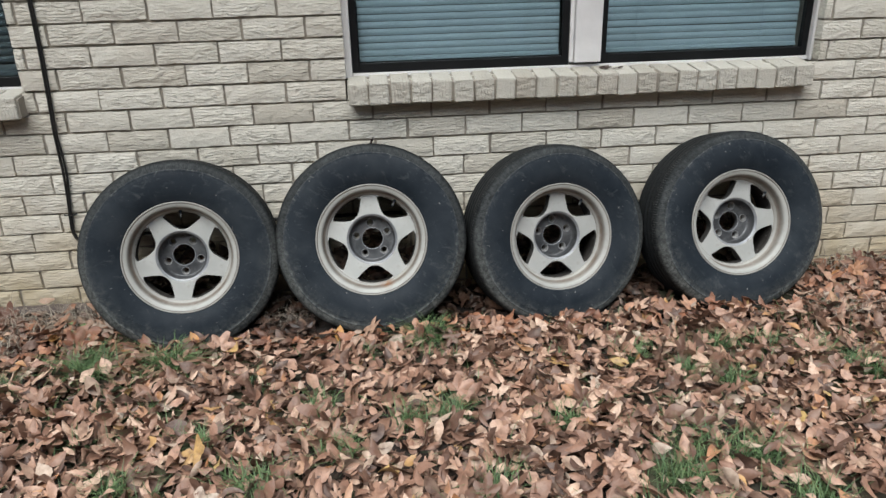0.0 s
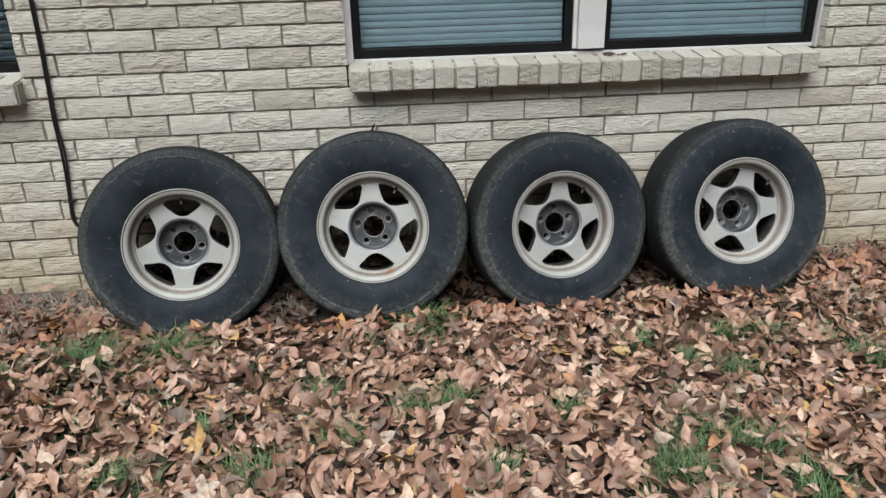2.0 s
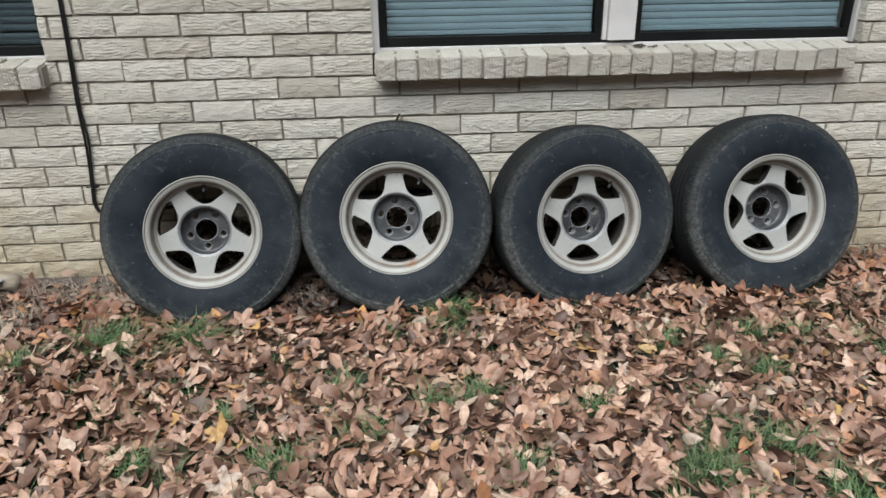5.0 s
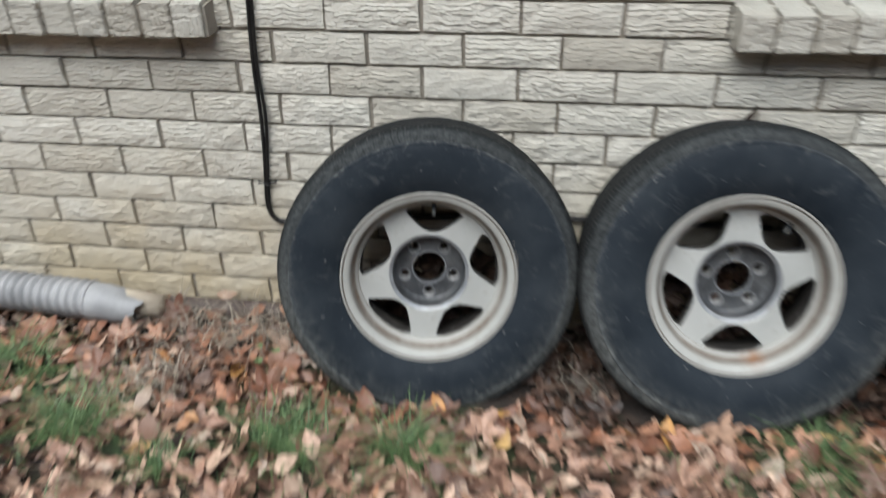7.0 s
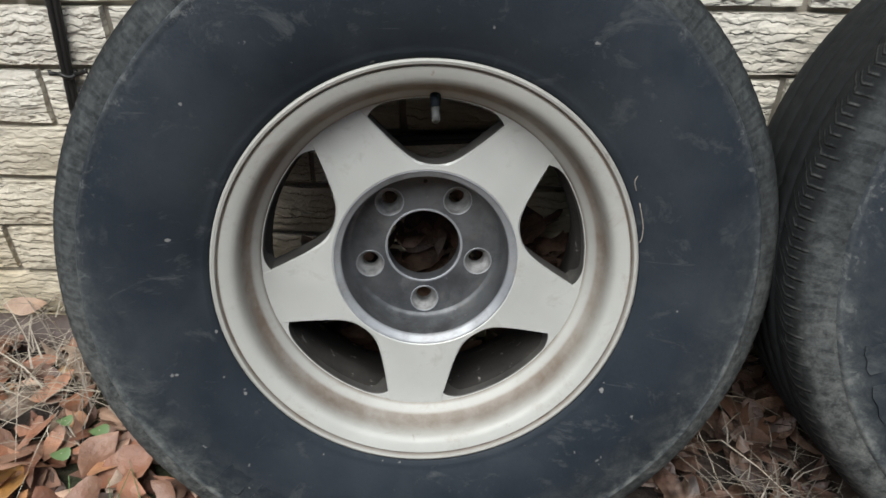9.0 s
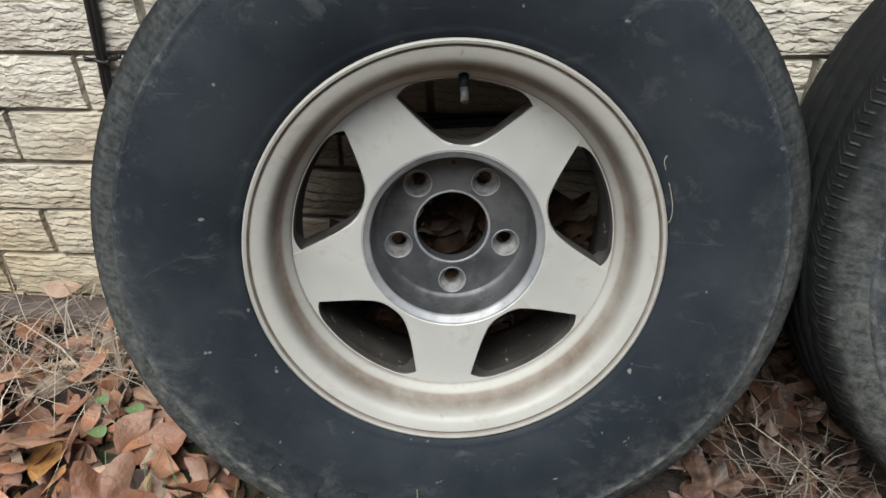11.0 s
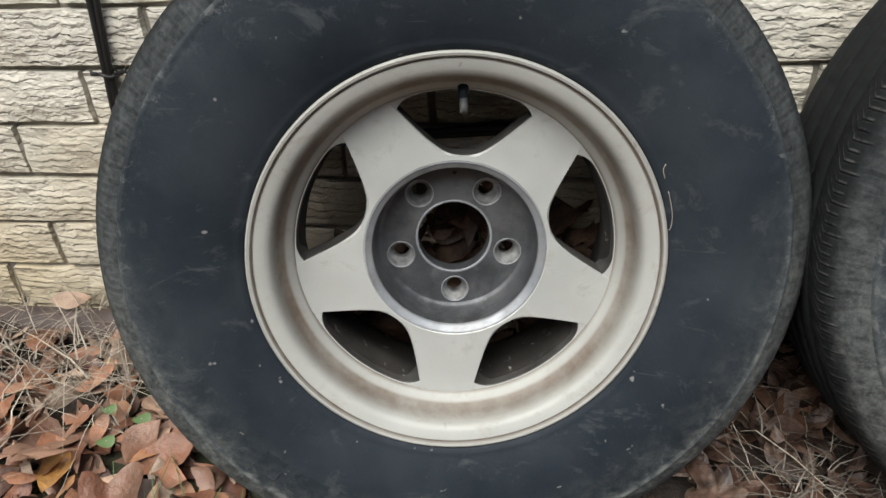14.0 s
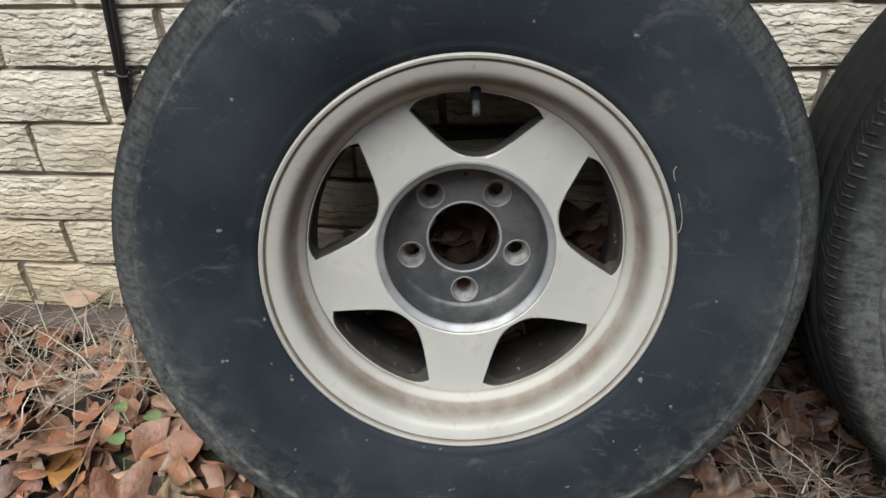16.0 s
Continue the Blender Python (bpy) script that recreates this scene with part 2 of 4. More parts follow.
def tread_material():
    m, n, l, b = material("dusty_tread_rubber", 0.85)
    b.inputs["Specular IOR Level"].default_value = 0.25
    s, _ = noise_tex(n, l, 58, 7, 0.75, distortion=0.4, own=True)
    co = n.new("ShaderNodeTexCoord")
    sp = n.new("ShaderNodeSeparateXYZ")
    l.new(co.outputs["Object"], sp.inputs[0])

    def calc(op, a, b_=0, c_=None):
        m_ = n.new("ShaderNodeMath")
        m_.operation = op
        for k_, v_ in enumerate((a, b_, c_)):
            if v_ is None:
                continue
            if isinstance(v_, (int, float)):
                m_.inputs[k_].default_value = v_
            else:
                l.new(v_, m_.inputs[k_])
        return m_.outputs[0]

    across = calc("MULTIPLY", calc("ADD", sp.outputs["Y"], 0.02), 4.0)          # 0 at the front edge
    c = ramp(n, l, s, [(0.34, (0.006, 0.0075, 0.0085)), (0.58, (0.012, 0.0142, 0.0150)), (0.80, (0.034, 0.037, 0.036))])
    # slits across the shoulder, kinked at their inner end, rubbed pale on one lip
    ang = calc("ARCTAN2", sp.outputs["X"], sp.outputs["Z"])
    kink = calc("MULTIPLY", calc("MAXIMUM", calc("SUBTRACT", sp.outputs["Y"], 0.028), 0.0), 2.8)
    phase = calc("MULTIPLY", calc("SUBTRACT", ang, kink), 76 / (2 * math.pi))
    lines, dark = None, None
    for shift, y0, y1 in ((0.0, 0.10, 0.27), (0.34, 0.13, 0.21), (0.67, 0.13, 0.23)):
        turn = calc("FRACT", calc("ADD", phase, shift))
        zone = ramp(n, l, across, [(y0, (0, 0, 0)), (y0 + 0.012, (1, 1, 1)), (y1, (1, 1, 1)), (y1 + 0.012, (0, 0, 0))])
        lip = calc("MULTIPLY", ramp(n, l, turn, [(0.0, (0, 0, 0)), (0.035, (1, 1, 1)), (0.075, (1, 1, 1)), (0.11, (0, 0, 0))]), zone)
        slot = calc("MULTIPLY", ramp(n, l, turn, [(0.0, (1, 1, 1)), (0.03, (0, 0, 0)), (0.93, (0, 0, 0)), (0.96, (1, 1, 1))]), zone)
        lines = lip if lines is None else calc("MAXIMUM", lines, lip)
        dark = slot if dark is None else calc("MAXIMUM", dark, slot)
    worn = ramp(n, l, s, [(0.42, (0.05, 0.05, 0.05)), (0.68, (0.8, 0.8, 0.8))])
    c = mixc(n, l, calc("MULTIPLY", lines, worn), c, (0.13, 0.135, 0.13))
    # slits are only shallow bumps, so the shade inside them is coloured near-black
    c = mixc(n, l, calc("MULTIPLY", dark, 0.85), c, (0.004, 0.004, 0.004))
    fine, _ = noise_tex(n, l, 90, 6, 0.75, own=True)
    # dusty bars and chips on the front shoulder
    jitter, _ = noise_tex(n, l, 11, 4, 0.6, own=True)
    bar = ramp(n, l, calc("FRACT", calc("MULTIPLY_ADD", ang, 150 / (2 * math.pi), calc("MULTIPLY", jitter, 2.2))), [(0.0, (0.3, 0.3, 0.3)), (0.22, (0.3, 0.3, 0.3)), (0.30, (1, 1, 1)), (0.50, (0.55, 0.55, 0.55)), (0.94, (0.9, 0.9, 0.9)), (1.0, (0.3, 0.3, 0.3))])
    shoulder = ramp(n, l, across, [(0.030, (0.7, 0.7, 0.7)), (0.075, (1, 1, 1)), (0.125, (0, 0, 0))])
    patchy, _ = noise_tex(n, l, 4.5, 3, 0.5, own=True)
    shoulder = calc("MULTIPLY", shoulder, ramp(n, l, patchy, [(0.36, (0.45, 0.45, 0.45)), (0.62, (1, 1, 1))]))
    chips = ramp(n, l, s, [(0.40, (0.3, 0.3, 0.3)), (0.58, (1, 1, 1))])
    c = mixc(n, l, calc("MULTIPLY", calc("MULTIPLY", bar, shoulder), calc("MULTIPLY", chips, 0.5)), c, (0.090, 0.100, 0.103))
    c = mixc(n, l, calc("MULTIPLY", shoulder, calc("MULTIPLY", ramp(n, l, fine, [(0.44, (0.1, 0.1, 0.1)), (0.58, (1, 1, 1))]), 0.32)), c, (0.11, 0.12, 0.12))
    rad_ = calc("SQRT", calc("ADD", calc("MULTIPLY", sp.outputs["X"], sp.outputs["X"]), calc("MULTIPLY", sp.outputs["Z"], sp.outputs["Z"])))
    front = ramp(n, l, across, [(0.09, (1, 1, 1)), (0.16, (0, 0, 0))])
    c = dried_soil(n, l, c, rad_, fine, front)
    l.new(c, b.inputs["Base Color"])
    k = bump(n, l, b, calc("SUBTRACT", 1.0, dark), 0.6, 0.0015)
    g, _ = noise_tex(n, l, 200, 4)
    bump(n, l, b, g, 0.5, 0.0016, k)
    return m


def rim_material(name, a, c2, rough=0.42, metal=0.55, grime=0.0, rust=None):
    m, n, l, b = material(name, rough, metal)
    f, _ = noise_tex(n, l, 7, 6, 0.6)
    c = ramp(n, l, f, [(0.3, a), (0.7, c2)])
    d, _ = noise_tex(n, l, 26, 7, 0.75, distortion=0.5)
    c = mixc(n, l, ramp(n, l, d, [(0.55, (0, 0, 0)), (0.8, (0.55, 0.55, 0.55))]), c, (0.22, 0.17, 0.12))
    if grime:
        # brown brake dust lying in the groove, and a black line under the lip
        co = n.new("ShaderNodeTexCoord")
        fl = n.new("ShaderNodeVectorMath")
        fl.operation = "MULTIPLY"
        fl.inputs[1].default_value = (1, 0, 1)
        l.new(co.outputs["Object"], fl.inputs[0])
        ln = n.new("ShaderNodeVectorMath")
        ln.operation = "LENGTH"
        l.new(fl.outputs[0], ln.inputs[0])
        sc = n.new("ShaderNodeMath")
        sc.operation = "MULTIPLY"
        sc.inputs[1].default_value = 4.0
        l.new(ln.outputs["Value"], sc.inputs[0])
        g_ = lambda p, v: (p, (v, v, v))
        band = ramp(n, l, sc.outputs[0], [g_(0.655, 0.95), g_(0.668, 0.8), g_(0.676, 0.12), g_(0.694, 0.22), g_(0.703, 1.0), g_(0.722, 1.0), g_(0.733, 0.2),
                                          g_(0.745, 0.04), g_(0.792, 0.0), g_(0.797, 1.0), g_(0.803, 1.0), g_(0.8065, 0.15), g_(0.83, 0.35)])
        speck, _ = noise_tex(n, l, 60, 6, 0.7, own=True)
        patch, _ = noise_tex(n, l, 9, 5, 0.6, own=True)
        mk = mixc(n, l, 1.0, band, ramp(n, l, patch, [(0.28, (0.55, 0.55, 0.55)), (0.58, (1, 1, 1))]), "MULTIPLY")
        mk = mixc(n, l, 1.0, mk, ramp(n, l, speck, [(0.3, (0.7, 0.7, 0.7)), (0.6, (grime, grime, grime))]), "MULTIPLY")
        c = mixc(n, l, mk, c, (0.15, 0.115, 0.088))
        if rust is not None:
            rp = n.new("ShaderNodeVectorMath")
            rp.operation = "DISTANCE"
            rp.inputs[1].default_value = (0.176 * math.sin(radians(rust)), 0.03, 0.176 * math.cos(radians(rust)))
            l.new(co.outputs["Object"], rp.inputs[0])
            near_ = ramp(n, l, rp.outputs["Value"], [(0.004, (1, 1, 1)), (0.035, (0, 0, 0))])
            c = mixc(n, l, mixc(n, l, 1.0, near_, ramp(n, l, speck, [(0.35, (0.2, 0.2, 0.2)), (0.6, (1, 1, 1))]), "MULTIPLY"), c, (0.24, 0.10, 0.035))
    l.new(c, b.inputs["Base Color"])
    l.new(ramp(n, l, d, [(0.3, (rough - 0.06,) * 3), (0.8, (rough + 0.25,) * 3)]), b.inputs["Roughness"])
    g, _ = noise_tex(n, l, 330, 3)
    bump(n, l, b, g, 0.2, 0.0006)
    return m


def worn(m, scale, low, high, amount, tint):
    """Lays stains or flecks over a finished material's colour."""
    n, l = m.node_tree.nodes, m.node_tree.links
    slot = n["Principled BSDF"].inputs["Base Color"]
    f, _ = noise_tex(n, l, scale, 6, 0.68, distortion=0.4, own=True)
    l.new(mixc(n, l, ramp(n, l, f, [(low, (0, 0, 0)), (high, (amount,) * 3)]), slot.links[0].from_socket, tint), slot)


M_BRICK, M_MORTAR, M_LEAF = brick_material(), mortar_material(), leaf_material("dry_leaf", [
    (0.0, (0.040, 0.022, 0.016)), (0.20, (0.105, 0.056, 0.038)), (0.40, (0.210, 0.112, 0.074)), (0.58, (0.32, 0.182, 0.124)), (0.76, (0.42, 0.262, 0.185)), (0.90, (0.57, 0.405, 0.30)),
    (0.945, (0.40, 0.33, 0.265)), (0.98, (0.40, 0.18, 0.08)), (1.0, (0.46, 0.32, 0.12))])
M_DAMP = leaf_material("damp_leaf", [
    (0.0, (0.045, 0.020, 0.013)), (0.15, (0.105, 0.042, 0.024)), (0.35, (0.185, 0.076, 0.042)), (0.55, (0.30, 0.130, 0.070)), (0.72, (0.40, 0.195, 0.115)), (0.86, (0.46, 0.265, 0.17)),
    (0.94, (0.30, 0.25, 0.20)), (0.97, (0.46, 0.20, 0.06)), (1.0, (0.50, 0.29, 0.08))])
# near-black leaf colours that stand in for the shade around the wheels
M_LEAF_SHADED = leaf_material("shaded_leaf", [
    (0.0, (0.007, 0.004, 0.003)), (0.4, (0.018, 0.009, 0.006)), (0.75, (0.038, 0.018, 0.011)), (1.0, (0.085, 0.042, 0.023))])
M_TYRE, M_TREAD = tyre_material(), tread_material()
M_RIM = rim_material("champagne_alloy", (0.335, 0.341, 0.318), (0.412, 0.417, 0.392), 0.54, 0.14, 1.0)
M_RIM_RUST = rim_material("champagne_alloy_rusty", (0.335, 0.341, 0.318), (0.412, 0.417, 0.392), 0.54, 0.14, 1.0, 134)
M_TRIM = rim_material("bare_grey_alloy", (0.21, 0.222, 0.238), (0.36, 0.375, 0.39), 0.42, 0.35)
worn(M_TRIM, 34, 0.48, 0.66, 0.55, (0.12, 0.125, 0.13))
M_SPOKE = rim_material("machined_alloy", (0.435, 0.448, 0.428), (0.505, 0.516, 0.495), 0.42, 0.34)
M_HUB = rim_material("grey_hub_paint", (0.042, 0.046, 0.051), (0.150, 0.155, 0.160), 0.40, 0.4)
worn(M_HUB, 12, 0.48, 0.64, 0.75, (0.030, 0.031, 0.033))
worn(M_HUB, 26, 0.54, 0.68, 0.45, (0.20, 0.205, 0.21))
M_LUG = plain("bare_lug_bore", (0.10, 0.10, 0.10), (0.30, 0.30, 0.295), 90, 0.5, 0.2, 0.0005)
worn(M_HUB, 70, 0.66, 0.72, 0.6, (0.30, 0.31, 0.31))
# dark base for the inner barrel, with paler patches and flecks over it
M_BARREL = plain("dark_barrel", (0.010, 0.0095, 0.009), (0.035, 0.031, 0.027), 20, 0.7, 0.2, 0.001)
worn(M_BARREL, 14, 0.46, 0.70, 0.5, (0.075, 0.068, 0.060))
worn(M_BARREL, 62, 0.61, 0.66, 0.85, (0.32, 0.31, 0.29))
worn(M_RIM, 48, 0.63, 0.70, 0.45, (0.16, 0.12, 0.085))
worn(M_SPOKE, 40, 0.66, 0.72, 0.4, (0.22, 0.19, 0.15))
M_BACKDROP = plain("backdrop_green", (0.02, 0.03, 0.014), (0.07, 0.09, 0.04), 3, 0.9, 0, 0.05, 20)
M_ROOF = plain("grey_shingle", (0.06, 0.058, 0.055), (0.12, 0.115, 0.11), 14, 0.95, 0, 0.01, 40)
M_EDGE = plain("dark_spoke_edge", (0.035, 0.034, 0.032), (0.085, 0.082, 0.076), 40, 0.6, 0.2, 0.0006)
M_SOIL, gn, gl, gb = material("leafy_soil", 0.95)
gf_, _ = noise_tex(gn, gl, 9, 7, 0.7)
gc = ramp(gn, gl, gf_, [(0.32, (0.009, 0.007, 0.006)), (0.5, (0.022, 0.015, 0.011)), (0.64, (0.055, 0.036, 0.026))])
gg, _ = noise_tex(gn, gl, 1.3, 5, 0.65)
gc = mixc(gn, gl, ramp(gn, gl, gg, [(0.48, (0, 0, 0)), (0.66, (0.7, 0.7, 0.7))]), gc, (0.05, 0.075, 0.025))
gl.new(gc, gb.inputs["Base Color"])
gr_, _ = noise_tex(gn, gl, 60, 4)
bump(gn, gl, gb, gr_, 0.6, 0.02)
M_WHITE = plain("white_window_paint", (0.62, 0.61, 0.60), (0.76, 0.75, 0.74), 6, 0.5, 0, 0.0006)
M_SASH = plain("black_sash", (0.003, 0.0035, 0.004), (0.007, 0.0075, 0.0085), 9, 0.55, 0, 0.0004)
M_SASH.node_tree.nodes["Principled BSDF"].inputs["Specular IOR Level"].default_value = 0.25
M_BLIND = plain("pale_blind", (0.165, 0.205, 0.224), (0.205, 0.245, 0.264), 4, 0.6)
M_BLIND_DARK = plain("dark_blind", (0.018, 0.026, 0.030), (0.030, 0.040, 0.045), 4, 0.6)
M_DARK = plain("dark_room", (0.02, 0.02, 0.02), (0.03, 0.03, 0.03), 3, 0.9)
M_CABLE = plain("black_cable", (0.006, 0.006, 0.006), (0.016, 0.015, 0.014), 12, 0.5)
M_PIPE = plain("white_plastic_pipe", (0.20, 0.205, 0.21), (0.36, 0.365, 0.37), 9, 0.6, 0, 0.001)
M_PIPE_OLD = plain("brown_drain_pipe", (0.045, 0.032, 0.029), (0.10, 0.075, 0.066), 14, 0.7, 0, 0.001)
M_CAP = plain("grey_cap", (0.06, 0.062, 0.062), (0.10, 0.104, 0.10), 90, 0.6)
M_STUB = plain("beige_pipe", (0.25, 0.21, 0.16), (0.42, 0.37, 0.29), 12, 0.7, 0, 0.001)
M_SCRAP = plain("dark_dead_leaf", (0.02, 0.014, 0.011), (0.06, 0.038, 0.028), 60, 0.8)
M_GRASS = blade_material("green_grass", (0.035, 0.080, 0.030), (0.135, 0.205, 0.080))
M_STRAW = blade_material("dry_straw", (0.12, 0.098, 0.078), (0.46, 0.41, 0.33))
M_STRAW_DARK = blade_material("dark_straw", (0.06, 0.050, 0.040), (0.22, 0.195, 0.16))
M_GLASS, gn, gl, gb = material("window_glass", 0.03)
gb.inputs["Transmission Weight"].default_value = 1.0
gb.inputs["IOR"].default_value = 1.45
gb.inputs["Base Color"].default_value = (0.72, 0.84, 0.88, 1)


# ---- building helpers ----
def part(name, bm, mat, parent=None, label="", smooth=False):
    """Links a bmesh as one mesh object, under a thing or part."""
    me = bpy.data.meshes.new(name)
    bm.to_mesh(me)
    bm.free()
    return link(name, me, mat, parent, label, smooth)


def link(name, me, mat, parent=None, label="", smooth=False):
    if mat is not None and not me.materials:
        me.materials.append(mat)
    if smooth:
        me.polygons.foreach_set("use_smooth", [True] * len(me.polygons))
        if smooth is not True:
            me.set_sharp_from_angle(angle=radians(smooth))
    ob = new(name, me)
    if parent is not None:
        ob.parent = parent
    if label:
        ob["label"] = label
    return ob


def raw(name, verts, faces):
    me = bpy.data.meshes.new(name)
    me.from_pydata([tuple(v) for v in verts], [], [tuple(f) for f in faces])
    me.update()
    return me


def add_box(bm, x0, x1, y0, y1, z0, z1, bevel=0.0):
    geom = bmesh.ops.create_cube(bm, size=1)["verts"]
    bmesh.ops.scale(bm, vec=(x1 - x0, y1 - y0, z1 - z0), verts=geom)
    bmesh.ops.translate(bm, vec=((x0 + x1) / 2, (y0 + y1) / 2, (z0 + z1) / 2), verts=geom)
    if bevel:
        bmesh.ops.bevel(bm, geom=list({e for v in geom for e in v.link_edges}), offset=bevel, segments=2, affect="EDGES", profile=0.6)
    return bm


def box(x0, x1, y0, y1, z0, z1, bevel=0.0):
    return add_box(bmesh.new(), x0, x1, y0, y1, z0, z1, bevel)


def lathe(profile, seg=96, close=False, wobble=None):
    """Turns (radius, depth) pairs about the local y axis; -y is the outer face."""
    verts, faces, k = [], [], len(profile)
    for i in range(seg):
        a = 2 * math.pi * i / seg
        for j, (r, d) in enumerate(profile):
            rr = r + (wobble(i, j) if wobble else 0.0)
            verts.append((rr * math.sin(a), d, rr * math.cos(a)))
    for i in range(seg):
        i2 = (i + 1) % seg
        for j in range(k if close else k - 1):
            j2 = (j + 1) % k
            faces.append((i * k + j, i * k + j2, i2 * k + j2, i2 * k + j))
    return verts, faces


def tube(points, radius, seg=10):
    """A round tube along a polyline."""
    pts = [Vector(p) for p in points]
    verts, faces = [], []
    for i, p in enumerate(pts):
        d = (pts[min(i + 1, len(pts) - 1)] - pts[max(i - 1, 0)]).normalized()
        u = d.cross(Vector((0.31, 0.9, 0.2))).normalized()
        v = d.cross(u)
        r = radius[i] if isinstance(radius, (list, tuple)) else radius
        for s in range(seg):
            a = 2 * math.pi * s / seg
            verts.append(p + r * (math.cos(a) * u + math.sin(a) * v))
    for i in range(len(pts) - 1):
        for s in range(seg):
            s2 = (s + 1) % seg
            faces.append((i * seg + s, i * seg + s2, (i + 1) * seg + s2, (i + 1) * seg + s))
    faces.append(tuple(range(seg))[::-1])
    faces.append(tuple((len(pts) - 1) * seg + s for s in range(seg)))
    return verts, faces


def spline(points, steps=8):
    """Catmull-Rom curve through points."""
    p = [Vector(q) for q in points]
    p = [2 * p[0] - p[1]] + p + [2 * p[-1] - p[-2]]
    out = []
    for i in range(1, len(p) - 2):
        for s in range(steps):
            t = s / steps
            out.append(0.5 * (2 * p[i] + (p[i + 1] - p[i - 1]) * t + (2 * p[i - 1] - 5 * p[i] + 4 * p[i + 1] - p[i + 2]) * t * t
                              + (3 * p[i] - p[i - 1] - 3 * p[i + 1] + p[i + 2]) * t ** 3))
    return out + [p[-2]]


# ---- the setting ----
WALL = 3.45                      # face of the brickwork
COURSE, PITCH, JOINT = 0.078, 0.2262, 0.009
ROW0 = 0.67                      # bottom of one course, the others count from it
WIN_Z = 0.905
OPENINGS = [(-0.592, 1.285, 0.888, 2.02), (-3.35, -1.752, 0.888, 2.02)]  # x0, x1, z0, z1

gx, gy = np.meshgrid(np.concatenate([[-400, -60, -12], np.linspace(-5, 4, 61), [12, 60, 400]]), np.concatenate([[-400, -60, -12, -4], np.linspace(0, 3.55, 31), [5, 30, 400]]))
gv = [(x, y, 0.015 + 0.012 * noise.noise((x * 2.1, y * 2.1, 0)) if -5 <= x <= 4 and 0 <= y <= 3.6 else -0.02) for x, y in zip(gx.ravel(), gy.ravel())]
nx, ny = gx.shape[1], gx.shape[0]
gf = [(j * nx + i, j * nx + i + 1, (j + 1) * nx + i + 1, (j + 1) * nx + i) for j in range(ny - 1) for i in range(nx - 1)]
ground = link("ground", raw("ground", gv, gf), M_SOIL, smooth=True)
tagged(ground, "dark soil of a lawn strewn with fallen leaves", "ground", kind="structure")

# mortar backing, with the window openings left free
bm = bmesh.new()
X0, X1, ZT = -5.0, 4.0, 2.62
MY = WALL + 0.011
for a, b_, c, d in ((X0, -3.35, -0.25, ZT), (-1.752, -0.592, -0.25, ZT), (1.285, X1, -0.25, ZT)):
    add_box(bm, a, b_, MY, WALL + 0.2, c, d)
for a, b_, _, _ in OPENINGS:
    add_box(bm, a, b_, MY, WALL + 0.2, -0.25, 0.80)
    add_box(bm, a, b_, MY, WALL + 0.2, 2.03, ZT)
wall = part("wall_north", bm, M_MORTAR)
tagged(wall, "cream textured brick house wall with grey mortar joints", "wall", kind="structure")

# eaves and the rest of the house, above the view
bm = box(X0 - 0.3, X1 + 0.3, WALL - 0.55, WALL + 0.3, ZT, ZT + 0.16, 0.01)
tagged(part("soffit", bm, M_WHITE), "white painted eaves over the brick wall", "eaves", kind="structure")
bm = bmesh.new()
add_box(bm, X0, X1, WALL + 2.8, WALL + 2.9, -0.2, ZT)
add_box(bm, X0, X0 + 0.1, WALL + 0.2, WALL + 2.8, -0.2, ZT)
add_box(bm, X1 - 0.1, X1, WALL + 0.2, WALL + 2.8, -0.2, ZT)
tagged(part("wall_inner", bm, M_DARK), "dark room walls behind the windows", "wall", kind="structure")


# ceiling and roof, never in view, added to shut light out of the rooms
bm = bmesh.new()
add_box(bm, X0 - 0.3, X1 + 0.3, WALL + 0.3, WALL + 3.2, ZT + 0.02, ZT + 0.14)
tagged(part("ceiling", bm, M_DARK), "unseen plain ceiling added to keep light out of the rooms", "ceiling", kind="structure")
vs = [(X0 - 0.4, WALL - 0.62, ZT + 0.14), (X1 + 0.4, WALL - 0.62, ZT + 0.14), (X1 + 0.4, WALL + 3.3, ZT + 1.6), (X0 - 0.4, WALL + 3.3, ZT + 1.6)]
vs += [(x, y, z + 0.06) for x, y, z in vs]
roof = link("roof", raw("roof", vs, [(3, 2, 1, 0), (4, 5, 6, 7), (0, 1, 5, 4), (1, 2, 6, 5), (2, 3, 7, 6), (3, 0, 4, 7)]), M_ROOF)
tagged(roof, "unseen low grey shingled roof added over the brick house", "roof", kind="structure")
# unseen screen added on three sides to block light from low in the sky
bm = bmesh.new()
add_box(bm, -16, 16, -12.5, -12, -0.3, 9.5)
add_box(bm, -16.5, -16, -12, WALL + 3, -0.3, 7.5)
add_box(bm, 16, 16.5, -12, WALL + 3, -0.3, 7.5)
tagged(part("backdrop", bm, M_BACKDROP), "tall dark green screen added unseen to block low light", "hedge", kind="structure")

